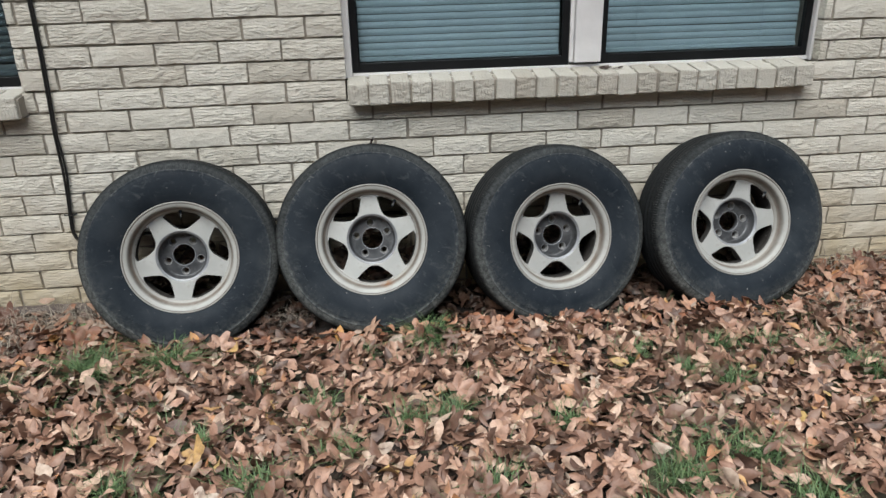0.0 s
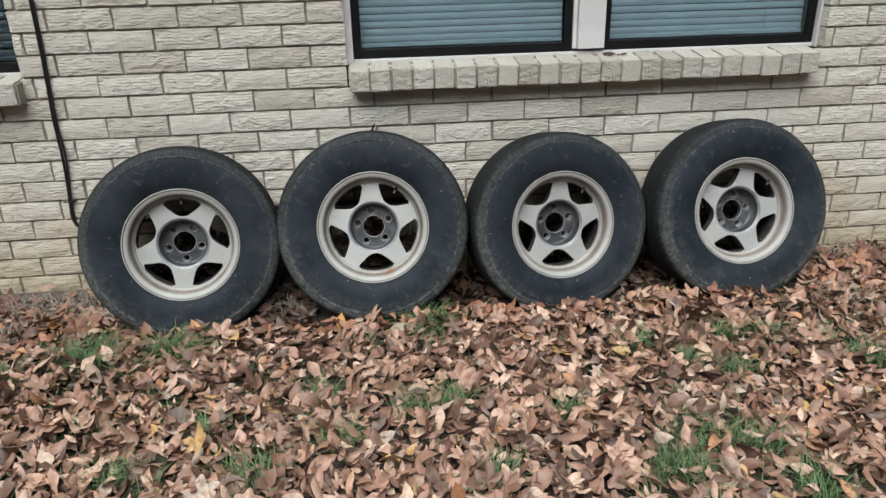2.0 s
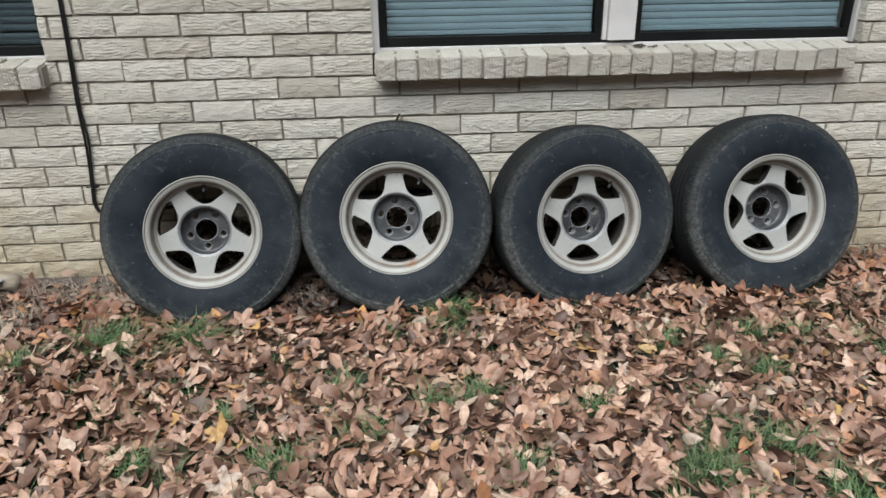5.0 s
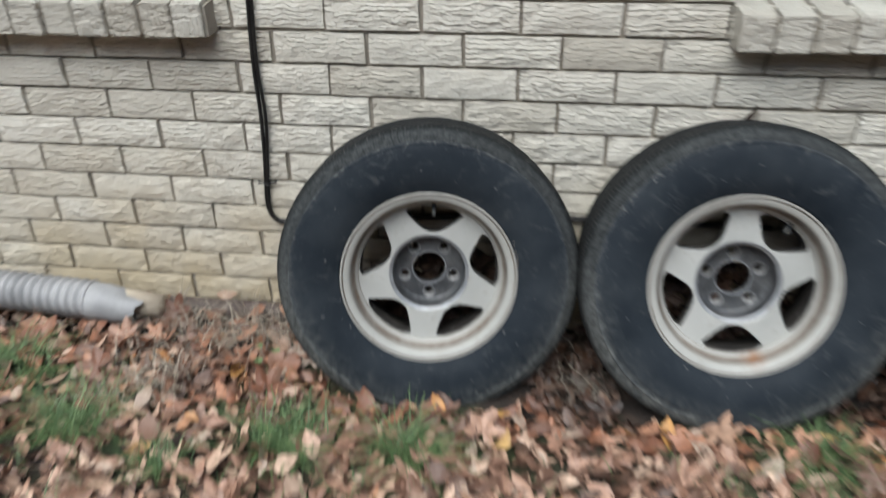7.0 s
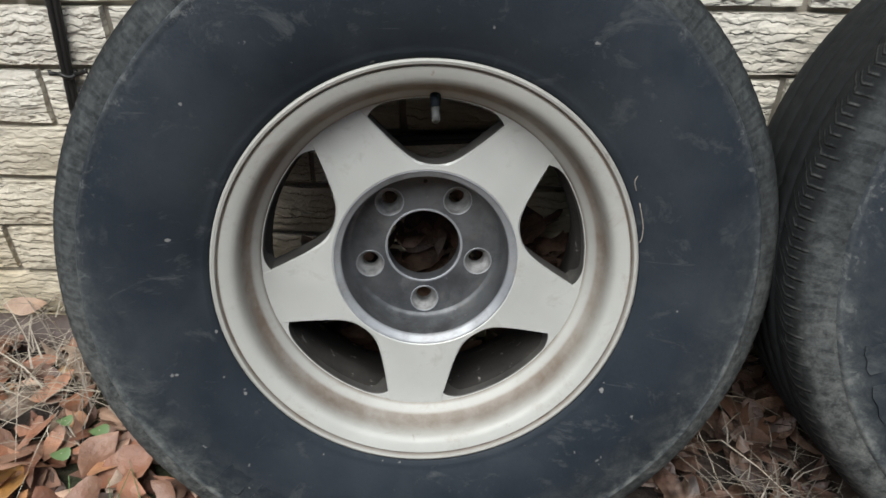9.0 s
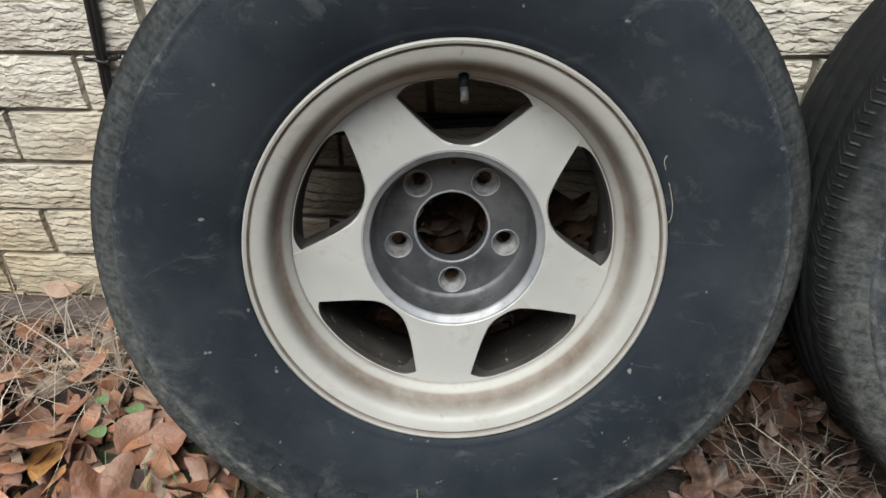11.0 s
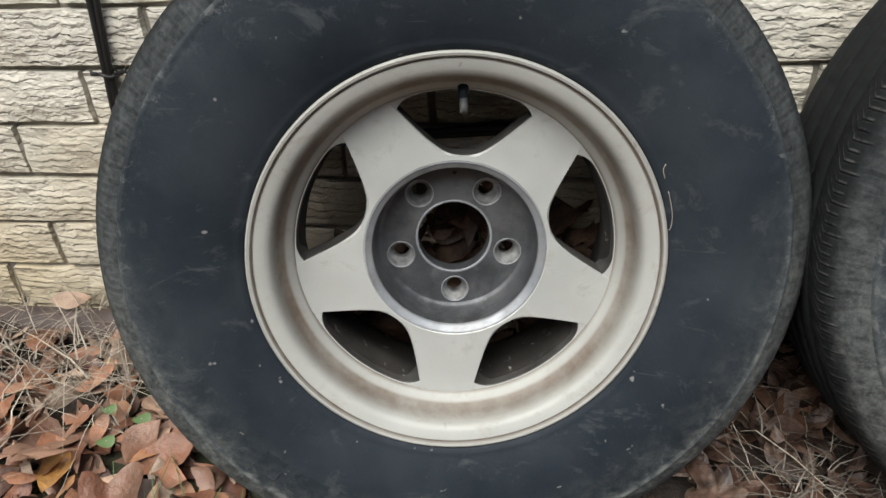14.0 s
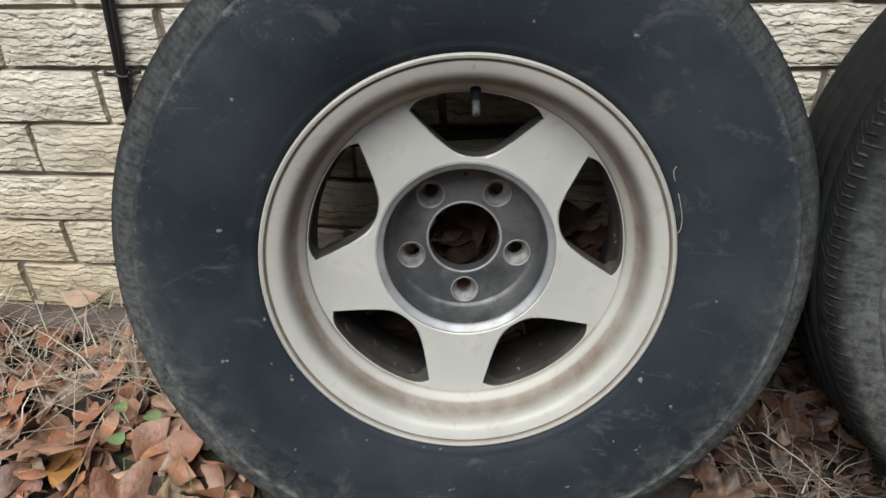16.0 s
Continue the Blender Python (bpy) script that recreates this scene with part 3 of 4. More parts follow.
# ---- windows ----
def window(name, x0, x1, mull, label, slats, shade):
    """A double window: white frame and mullion, black sashes, glass, blinds."""
    top = new(name)
    tagged(top, label, "window", kind="structure")
    z0, z1, y = 0.896, 2.02, WALL + 0.055
    bm = bmesh.new()
    add_box(bm, x0, x0 + 0.028, y - 0.005, y + 0.09, z0, z1, 0.003)
    add_box(bm, x1 - 0.011, x1, y - 0.005, y + 0.09, z0, z1, 0.003)
    add_box(bm, x0 + 0.028, x1 - 0.011, y + 0.012, y + 0.09, z0, z0 + 0.015, 0.003)
    add_box(bm, x0 + 0.028, x1 - 0.011, y - 0.005, y + 0.09, z1 - 0.03, z1, 0.003)
    part("window_frame", bm, M_WHITE, top)
    bm = bmesh.new()
    add_box(bm, mull[0] + 0.018, mull[1], y - 0.004, y + 0.08, z0 + 0.026, z1 - 0.03, 0.003)
    add_box(bm, mull[0], mull[0] + 0.016, y + 0.012, y + 0.08, z0 + 0.026, z1 - 0.03, 0.003)
    part("mullion", bm, M_WHITE, top)
    for a, b_ in ((x0 + 0.029, mull[0] - 0.001), (mull[1] + 0.001, x1 - 0.012)):
        zb, zt = z0 + 0.016, z1 - 0.031
        bm = bmesh.new()
        s = 0.026
        add_box(bm, a, a + s, y + 0.02, y + 0.05, zb, zt, 0.002)
        add_box(bm, b_ - s, b_, y + 0.02, y + 0.05, zb, zt, 0.002)
        add_box(bm, a + s, b_ - s, y + 0.02, y + 0.05, zb, zb + 0.034, 0.002)
        add_box(bm, a + s, b_ - s, y + 0.02, y + 0.05, zt - 0.03, zt, 0.002)
        sash = part("sash", bm, M_SASH, top, "black metal sash")
        pane = part("pane", box(a + s, b_ - s, y + 0.032, y + 0.037, zb + 0.034, zt - 0.03), M_GLASS, sash)
        pane.visible_shadow = False
        blind = new("blind")
        blind.parent = top
        blind["label"] = shade
        zz = zb + 0.048
        part("bottom_rail", box(a + 0.03, b_ - 0.03, y + 0.058, y + 0.078, zz - 0.012, zz + 0.004, 0.003), slats, blind)
        verts, faces = [], []
        for j in range(6):
            t = j / 5 - 0.5
            for xx in (a + 0.03, b_ - 0.03):
                verts.append((xx, 0.0022 * (t * 4 * t) + 0.003 * t, 0.0236 * t))
        for j in range(5):
            faces.append((2 * j, 2 * j + 1, 2 * j + 3, 2 * j + 2))
        slat = raw("slat", verts, faces)
        slat.materials.append(slats)
        slat.polygons.foreach_set("use_smooth", [True] * 5)
        k = 0
        while zz + 0.018 + 0.0262 * k < zt - 0.03:
            o = link("slat", slat, slats, blind)
            o.location = (0, y + 0.068, zz + 0.018 + 0.0262 * k)
            o.rotation_euler = (radians(random.uniform(-3, 3)), radians(random.uniform(-0.12, 0.12)), 0)
            k += 1
        for fx in (0.18, 0.78):
            xx = a + (b_ - a) * fx
            part("ladder_cord", box(xx - 0.0012, xx + 0.0012, y + 0.0545, y + 0.0565, zz, zt - 0.03), slats, blind)
    return top


window("window_1", -0.592, 1.285, (0.286, 0.409), "double window with black sashes, white frame and closed pale blinds", M_BLIND, "pale closed horizontal slat blind")
window("window_2", -3.35, -1.752, (-2.62, -2.50), "window with black sash and closed dark blinds beside the cable", M_BLIND_DARK, "dark closed horizontal slat blind")


# ---- wheels ----
def spoke_edge(phi):
    """Radius of the window's inner edge, by the angle from its middle; None on a spoke."""
    a = abs(phi)
    table = ((0, 0.0985), (4, 0.0992), (7.5, 0.1012), (10.5, 0.1043), (13, 0.1085), (15.5, 0.1142), (18, 0.1215), (20.5, 0.131), (23, 0.143), (25.2, 0.1565), (26.0, 0.166))
    if a >= 26.0:
        return None
    for (a0, r0), (a1, r1) in zip(table, table[1:]):
        if a <= a1:
            return r0 + (r1 - r0) * (a - a0) / (a1 - a0)


def ring(bm, cx, cz, r, y, seg):
    vs = [bm.verts.new((cx + r * math.sin(2 * math.pi * i / seg), y, cz + r * math.cos(2 * math.pi * i / seg))) for i in range(seg)]
    return vs


def bridge(bm, a, b_):
    k = len(a)
    for i in range(k):
        bm.faces.new((a[i], a[(i + 1) % k], b_[(i + 1) % k], b_[i]))


def make_wheel(label):
    """A five-spoke alloy wheel with its tyre; the rim's lip lies in the plane y = 0, -y faces outward."""
    top = new("wheel")
    tagged(top, label, "wheel", "wheels along the wall")
    # tyre, sidewall and tread
    side = [(0.200, 0.014), (0.2050, 0.007), (0.2064, 0.0030), (0.2078, 0.0008), (0.2092, -0.0004), (0.2110, -0.0012), (0.2122, -0.0022), (0.2140, -0.0024), (0.2180, -0.0044), (0.232, -0.0104), (0.250, -0.0152), (0.270, -0.0172),
            (0.288, -0.0172), (0.302, -0.0158), (0.312, -0.0138), (0.3172, -0.0120), (0.3188, -0.0128), (0.3212, -0.0118), (0.3228, -0.0094)]
    rear = [(r, 0.198 - d) for r, d in side][::-1]
    crown = [(0.3290, -0.0074), (0.3368, -0.0034), (0.3432, 0.0014), (0.3483, 0.0074), (0.3520, 0.0148), (0.3545, 0.0240), (0.3558, 0.0340)]
    tread = []
    for c in (0.052, 0.083, 0.115, 0.146):
        tread += [(0.3566, c - 0.0020), (0.3557, c - 0.0010), (0.3557, c + 0.0010), (0.3566, c + 0.0020)]
    crown_back = [(r, 0.198 - d) for r, d in crown][::-1]
    verts, faces = lathe(side[:], 160)
    sv, sf = verts, faces
    base = len(sv)
    rv, rf = lathe(rear, 160)
    me = raw("tyre", sv + rv, sf + [tuple(i + base for i in f) for f in rf])
    tyre = link("tyre", me, M_TYRE, top, "black rubber tyre with dusty worn shoulders", True)
    prof = [side[-1]] + crown + tread + crown_back + [rear[0]]
    last = len(prof) - 1

    def lug(i, j):
        if j in (0, last):
            return 0.0
        k = min(j, last - j)
        if 1 <= k <= 5:
            return -0.0004 if i % 3 == 0 else 0.0
        return -0.0016 if (i + j // 4 * 5) % 15 == 0 else 0.0

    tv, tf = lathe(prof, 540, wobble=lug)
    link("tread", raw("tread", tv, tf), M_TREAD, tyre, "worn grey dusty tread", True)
    # rim: lip, band, step and barrel
    prof = [(0.2070, 0.008), (0.2095, 0.003), (0.2090, 0.0005), (0.2070, -0.0008), (0.2046, 0.0), (0.2037, 0.0024), (0.2030, 0.0046), (0.2022, 0.0044), (0.2014, 0.0020), (0.198, 0.0030),
            (0.1925, 0.0048), (0.1888, 0.0068), (0.1862, 0.0105), (0.1846, 0.0185), (0.1832, 0.0280), (0.1812, 0.0345), (0.1775, 0.0395), (0.1730, 0.0445), (0.1695, 0.0490), (0.1683, 0.0525), (0.1680, 0.0580)]
    rv, rf = lathe(prof, 128)
    rim = link("rim", raw("rim", rv, rf), M_RIM, top, "champagne silver alloy rim with brown grime", 32)
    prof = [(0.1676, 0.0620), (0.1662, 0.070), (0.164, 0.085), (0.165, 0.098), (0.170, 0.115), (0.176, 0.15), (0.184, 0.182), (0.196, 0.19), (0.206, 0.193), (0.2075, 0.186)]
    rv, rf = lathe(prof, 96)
    link("barrel", raw("barrel", rv, rf), M_BARREL, rim, "dark inner barrel with pale flecks", True)
    # spokes: one pressed disc with five windows
    cols = 5 * 60
    verts, faces = [], []
    K = 8
    for i in range(cols):
        a = 2 * math.pi * i / cols + radians(4.5)
        e = spoke_edge(((i % 60) * 1.2 + 36) % 72 - 36)
        r1 = 0.1660 if e is None else min(e, 0.1660)
        cr = lambda r: 0.0395 - 0.0006 * math.sin(min(1, max(0, (r - 0.092) / 0.075)) * math.pi)
        b0 = min(0.003, (r1 - 0.094) * 0.4)
        rows = [(0.0915, 0.0405), (0.0935, 0.0392), (0.0935 + (r1 - b0 - 0.0935) * 0.5, None), (r1 - b0, None), (r1 - 0.0006, 0.0016), (r1, 0.006), (r1 - 0.002, 0.030), (0.0915, 0.030)]
        for k, (r, d) in enumerate(rows):
            if d is None:
                d = cr(r)
            elif k == 4:
                d = cr(r) + 0.0022
            elif k == 5:
                d = cr(r) + 0.006
            elif k >= 6:
                d = 0.078
            verts.append((r * math.sin(a), d, r * math.cos(a)))
    for i in range(cols):
        i2 = (i + 1) % cols
        for k in range(K):
            k2 = (k + 1) % K
            faces.append((i * K + k, i * K + k2, i2 * K + k2, i2 * K + k))
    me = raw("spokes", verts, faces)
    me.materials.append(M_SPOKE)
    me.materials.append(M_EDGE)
    # side walls of the windows are much darker than the spoke face
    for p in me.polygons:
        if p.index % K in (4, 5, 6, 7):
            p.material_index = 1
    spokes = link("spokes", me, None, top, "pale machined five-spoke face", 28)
    # outer ring closing the windows, its corners rounded
    verts, faces = [], []
    for i in range(cols):
        a = 2 * math.pi * i / cols + radians(4.5)
        phi = abs(((i % 60) * 1.2 + 36) % 72 - 36)
        q = min(1.0, max(0.0, (phi - 17.0) / 9.5))
        r0 = 0.1602 - 0.0165 * (1 - math.sqrt(1 - q * q))
        for r, d in ((0.1700, 0.0400), (r0 + 0.0008, 0.0402), (r0, 0.0412), (r0 + 0.0008, 0.074), (0.1700, 0.074)):
            verts.append((r * math.sin(a), d, r * math.cos(a)))
    for i in range(cols):
        i2 = (i + 1) % cols
        for k in range(5):
            k2 = (k + 1) % 5
            faces.append((i * 5 + k, i * 5 + k2, i2 * 5 + k2, i2 * 5 + k))
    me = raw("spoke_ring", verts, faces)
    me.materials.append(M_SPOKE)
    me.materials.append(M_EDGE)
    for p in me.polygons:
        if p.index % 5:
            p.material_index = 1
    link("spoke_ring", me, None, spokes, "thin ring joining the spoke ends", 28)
    # hub: dished grey centre with a bore and five lug holes
    bm = bmesh.new()
    seg = 80
    outer = None
    vs, fs = lathe([(0.0930, 0.0398), (0.0915, 0.0396), (0.0895, 0.0425), (0.0862, 0.0435), (0.0848, 0.0455), (0.0846, 0.0480)], 80)
    link("bevel_ring", raw("bevel_ring", vs, fs), M_TRIM, top, "bare grey metal ring round the hub", 40)
    for r, d in ((0.0846, 0.0475), (0.0840, 0.056), (0.0815, 0.0645), (0.0765, 0.0680)):
        nxt = ring(bm, 0, 0, r, d, seg)
        if outer:
            bridge(bm, outer, nxt)
        outer = nxt
    loops = [(0, 0, 0.0390, 40)]
    for k in range(5):
        a = radians(72 * k + 36)
        loops.append((0.0603 * math.sin(a), 0.0603 * math.cos(a), 0.0142, 24))
    inner = [ring(bm, cx, cz, r, 0.0680, s) for cx, cz, r, s in loops]
    edges = []
    for vs in [outer] + inner:
        for i in range(len(vs)):
            e = bm.edges.get((vs[i], vs[(i + 1) % len(vs)])) or bm.edges.new((vs[i], vs[(i + 1) % len(vs)]))
            edges.append(e)
    bmesh.ops.triangle_fill(bm, use_beauty=True, use_dissolve=False, edges=edges)
    for (cx, cz, r, s), vs in zip(loops, inner):
        steps = ((0.985, 0.0690), (0.975, 0.088), (1.06, 0.096), (1.30, 0.097)) if r > 0.03 else ((0.93, 0.0690), (0.84, 0.0775), (0.64, 0.0785), (0.60, 0.094))
        prev = vs
        for f, d in steps:
            nxt = ring(bm, cx, cz, r * f, d, s)
            before = set(bm.faces)
            bridge(bm, prev, nxt)
            if r < 0.03:
                for face in set(bm.faces) - before:
                    face.material_index = 1
            prev = nxt
    bmesh.ops.recalc_face_normals(bm, faces=bm.faces)
    hub = part("hub", bm, M_HUB, top, "dished dark grey hub with five lug holes")
    hub.data.materials.append(M_LUG)
    hub.data.polygons.foreach_set("use_smooth", [abs(p.normal.y) < 0.999 for p in hub.data.polygons])
    for k in range(5):
        a = radians(72 * k + 36)
        vs, fs = lathe([(0.0142, 0.0680), (0.0144, 0.0676), (0.0150, 0.0676), (0.0153, 0.0680)], 24)
        vs = [(x + 0.0603 * math.sin(a), y, z + 0.0603 * math.cos(a)) for x, y, z in vs]
        link("lug_seat", raw("lug_seat", vs, fs), M_TRIM, hub, "bare worn metal ring", True)
    vs, fs = lathe([(0.0384, 0.0686), (0.0390, 0.0677), (0.0404, 0.0676), (0.0412, 0.0681)], 40)
    link("bore_edge", raw("bore_edge", vs, fs), M_TRIM, hub, "bare worn edge of the bore", True)
    # the small hole's shade, painted as a near-black disc on the hub floor
    vs, fs = lathe([(0.0001, 0.0655), (0.0022, 0.0655), (0.0022, 0.0677), (0.0022, 0.0685)], 10)
    link("locating_hole", raw("locating_hole", [(x + 0.002, y + 0.0021, z + 0.0705) for x, y, z in vs], fs), M_DARK, hub)
    # valve
    vs, fs = tube([(0.010, 0.048, 0.170), (0.010, 0.044, 0.163), (0.010, 0.041, 0.156)], [0.0056, 0.0050, 0.0040], 12)
    valve = link("valve_stem", raw("valve_stem", vs, fs), M_TYRE, top, "black rubber valve stem", True)
    vs, fs = tube([(0.010, 0.0415, 0.1575), (0.010, 0.036, 0.1455), (0.010, 0.0355, 0.145)], [0.0042, 0.0040, 0.0028], 12)
    link("valve_cap", raw("valve_cap", vs, fs), M_CAP, valve, "grey plastic valve cap", True)
    # final proportions: the spoke face lies behind the rim's groove, the hub floor deeper still
    for o in top.children_recursive:
        inner = o.name.startswith(("hub", "bevel_ring", "lug_seat", "bore_edge", "locating_hole", "spoke"))
        if o.name.startswith(("rim", "barrel")) or inner:
            wide = 1.028 if inner else 0.986
            for v in o.data.vertices:
                if inner and not o.name.startswith("spoke"):
                    v.co.y += 0.018 * min(1.0, max(0.0, (v.co.y - 0.048) / 0.018))
                v.co.x *= wide
                v.co.z *= wide
                if inner:
                    v.co.y += 0.0105
    # raised blocks of worn-off lettering round the sidewall
    for k in range(7):
        a0 = radians(158 + 10.5 * k)
        vs, fs = [], []
        for q in range(5):
            a = a0 + radians(8.0 * (1.0 if k % 3 else 0.7) * q / 4)
            for r in (0.276, 0.301):
                rr = r + (0.002 if q % 2 else 0)
                d = -0.0164 - 0.0016 * math.sin(math.pi * (rr - 0.26) / 0.06)
                vs.append((rr * math.sin(a), d, rr * math.cos(a)))
        n_ = len(vs)
        vs += [(x, y + 0.003, z) for x, y, z in vs]
        for q in range(4):
            fs.append((2 * q, 2 * q + 1, 2 * q + 3, 2 * q + 2))
        edge = [0, 2, 4, 6, 8, 9, 7, 5, 3, 1]
        for q in range(10):
            fs.append((edge[q], edge[(q + 1) % 10], n_ + edge[(q + 1) % 10], n_ + edge[q]))
        link("raised_mark", raw("raised_mark", vs, fs), M_TYRE, tyre)
    return top


# centre of the lip, tilt back, turn, spin of the spokes
WHEELS = [(-1.2235, 3.1765, 0.3268, 14.1, 7.3, 1.4), (-0.5277, 3.1656, 0.3575, 17.5, -1.2, 30.0), (0.1943, 3.1849, 0.3160, 14.0, 7.5, 36.0), (0.9035, 3.1715, 0.3360, 16.2, 3.7, 47.0)]
LABELS = ["", "silver five-spoke alloy wheel with a small rust stain, leaning on brick", "silver five-spoke alloy wheel, scuffed tyre, leaning below the window",
          "silver five-spoke alloy wheel with faded tyre, last of the row"]
first = make_wheel("silver five-spoke alloy wheel, black tyre, leaning on brick beside cable")
for i, (x, y, z, tilt, turn, spin) in enumerate(WHEELS):
    m = Matrix.Translation((x, y, z)) @ Matrix.Rotation(radians(turn), 4, "Z") @ Matrix.Rotation(radians(-tilt), 4, "X") @ Matrix.Rotation(radians(spin), 4, "Y")
    if i == 0:
        first.matrix_basis = m
    else:
        other = tagged(copy_thing(first, m), LABELS[i])
        if i == 2:
            for o in other.children:                # a slightly smaller tyre
                if o.name.startswith("tyre"):
                    o.scale = (0.988, 1.0, 0.988)
        if i == 1:
            for o in other.children:
                if o.name.startswith("rim"):
                    o.material_slots[0].link = "OBJECT"
                    o.material_slots[0].material = M_RIM_RUST


# ---- cable ----
cable = new("wall_cable")
tagged(cable, "two black cables running down the brick wall", "cable")
for dx, r in ((0.0, 0.0048), (0.0085, 0.0042)):
    pts = [(-1.664 + dx, WALL - 0.006, 2.5), (-1.660 + dx, WALL - 0.007, 1.6), (-1.661 + dx, WALL - 0.007, 1.15), (-1.667 + dx, WALL - 0.009, 0.92), (-1.675 + dx, WALL - 0.010, 0.75),
           (-1.674 + dx * 1.4, WALL - 0.011, 0.62), (-1.678 + dx, WALL - 0.010, 0.53), (-1.686 + dx * 0.6, WALL - 0.010, 0.43), (-1.690 + dx * 0.7, WALL - 0.010, 0.36),
           (-1.672 + dx * 0.3, WALL - 0.010, 0.322 + dx * 0.5), (-1.63, WALL - 0.010, 0.315 + dx * 0.7), (-1.45, WALL - 0.010, 0.33 + dx * 0.7), (-1.2, WALL - 0.010, 0.35 + dx * 0.7), (-0.86, WALL - 0.010, 0.362 + dx * 0.7), (-0.4, WALL - 0.010, 0.362 + dx * 0.7)]
    vs, fs = tube(spline(pts), r, 8)
    link("strand", raw("strand", vs, fs), M_CABLE, cable, "", True)
vs, fs = tube([(-1.6835 + 0.0095 * math.cos(q * math.pi / 8), WALL - 0.010 + 0.008 * math.sin(q * math.pi / 8), 0.428 + 0.002 * math.sin(q * math.pi / 4)) for q in range(17)], 0.0026, 8)
link("cable_tie", raw("cable_tie", vs, fs), M_CABLE, cable, "small black cable tie", True)
for x_, z_ in ((-1.703, 0.430), (-1.657, 0.433)):
    vs, fs = tube([(-1.6835 + (0.008 if x_ > -1.68 else -0.008), WALL - 0.012, 0.428), (x_, WALL - 0.014, z_), (x_ - 0.001, WALL - 0.013, z_ + 0.004)], [0.0022, 0.003, 0.0022], 8)
    link("tie_tail", raw("tie_tail", vs, fs), M_CABLE, cable, "", True)

# ---- drain pipe ----
pipe = new("corrugated_pipe")
tagged(pipe, "white corrugated plastic drain pipe lying along the wall", "drain pipe")
path, d = [], 0.0
while d < 1.25:
    path.append((d, 0.052 + 0.0048 * math.sin(2 * math.pi * d / 0.026)))
    d += 0.0043
pts = [(-2.19 - s, WALL - 0.115 + 0.015 * s, 0.094 + 0.05 * s) for s, r in path]
vs, fs = tube(pts, [r for s, r in path], 22)
link("corrugated_hose", raw("corrugated_hose", vs, fs), M_PIPE, pipe, "", True)
# smooth adapter, crushed and torn open at its end
verts, faces = [], []
rows, seg = 14, 28
for wall_, sign in ((0.0, 1), (0.0025, -1)):
    for k in range(rows):
        t = k / (rows - 1)
        for q in range(seg):
            a_ = 2 * math.pi * q / seg
            torn = (0.022 * math.sin(3 * a_ + 1.0) + 0.012 * math.sin(7 * a_)) * max(0.0, (t - 0.6) / 0.4)
            r_ = (0.0535 - 0.006 * t - 0.008 * max(0.0, t - 0.55)) - wall_
            dent = 1 - 0.30 * max(0.0, t - 0.35) * max(0.0, math.sin(a_ + 0.6))
            verts.append((-2.20 + 0.145 * t + torn, WALL - 0.115 - 0.006 * t + r_ * math.cos(a_) * (1 + 0.12 * t), 0.093 - 0.012 * t + r_ * dent * math.sin(a_)))
for layer in (0, rows * seg):
    for k in range(rows - 1):
        for q in range(seg):
            f = (layer + k * seg + q, layer + k * seg + (q + 1) % seg, layer + (k + 1) * seg + (q + 1) % seg, layer + (k + 1) * seg + q)
            faces.append(f if layer else f[::-1])
for q in range(seg):
    e_ = (rows - 1) * seg
    faces.append((e_ + q, e_ + (q + 1) % seg, rows * seg + e_ + (q + 1) % seg, rows * seg + e_ + q))
link("adapter", raw("adapter", verts, faces), M_PIPE, pipe, "smooth crushed white end adapter, torn open", True)
stub = new("drain_stub")
tagged(stub, "short beige drain pipe end with a dark opening", "drain pipe")
vs, fs = tube([(-2.15, WALL - 0.100, 0.094), (-1.992, WALL - 0.112, 0.086), (-1.988, WALL - 0.1125, 0.086), (-1.992, WALL - 0.112, 0.086), (-2.13, WALL - 0.102, 0.093)], [0.033, 0.033, 0.032, 0.030, 0.030], 24)
link("sleeve", raw("sleeve", vs, fs), M_STUB, stub, "", True)
old = new("edging_pipe")
tagged(old, "dark brown plastic pipe lying at the foot of the wall", "pipe")
vs, fs = tube([(-2.15, WALL - 0.045, 0.040), (-1.9, WALL - 0.045, 0.040), (-1.6, WALL - 0.044, 0.038), (-1.2, WALL - 0.044, 0.034)], 0.028, 18)
link("tube", raw("tube", vs, fs), M_PIPE_OLD, old, "", True)

# scraps caught on the tyres
vs, fs = [], []
for q, (x, z, w) in enumerate(((-0.520, 0.632, 0.012), (-0.514, 0.650, 0.011), (-0.508, 0.662, 0.005), (-0.503, 0.672, 0.006), (-0.500, 0.679, 0.002))):
    vs += [(x - w, WALL - 0.020 - 0.003 * (q % 2), z), (x, WALL - 0.012, z + 0.002), (x + w * 0.7, WALL - 0.019, z)]
for q in range(4):
    for k in (0, 1):
        fs.append((3 * q + k, 3 * q + k + 1, 3 * q + k + 4, 3 * q + k + 3))
scrap = link("leaf_scrap", raw("leaf_scrap", vs, fs), M_SCRAP, None, "", True)
tagged(scrap, "dark dry leaf scrap standing on a tyre against the wall", "leaf")

# dead leaf bits on the sill beside the mullion
vs, fs = [], []
rnd_ = random.Random(8)
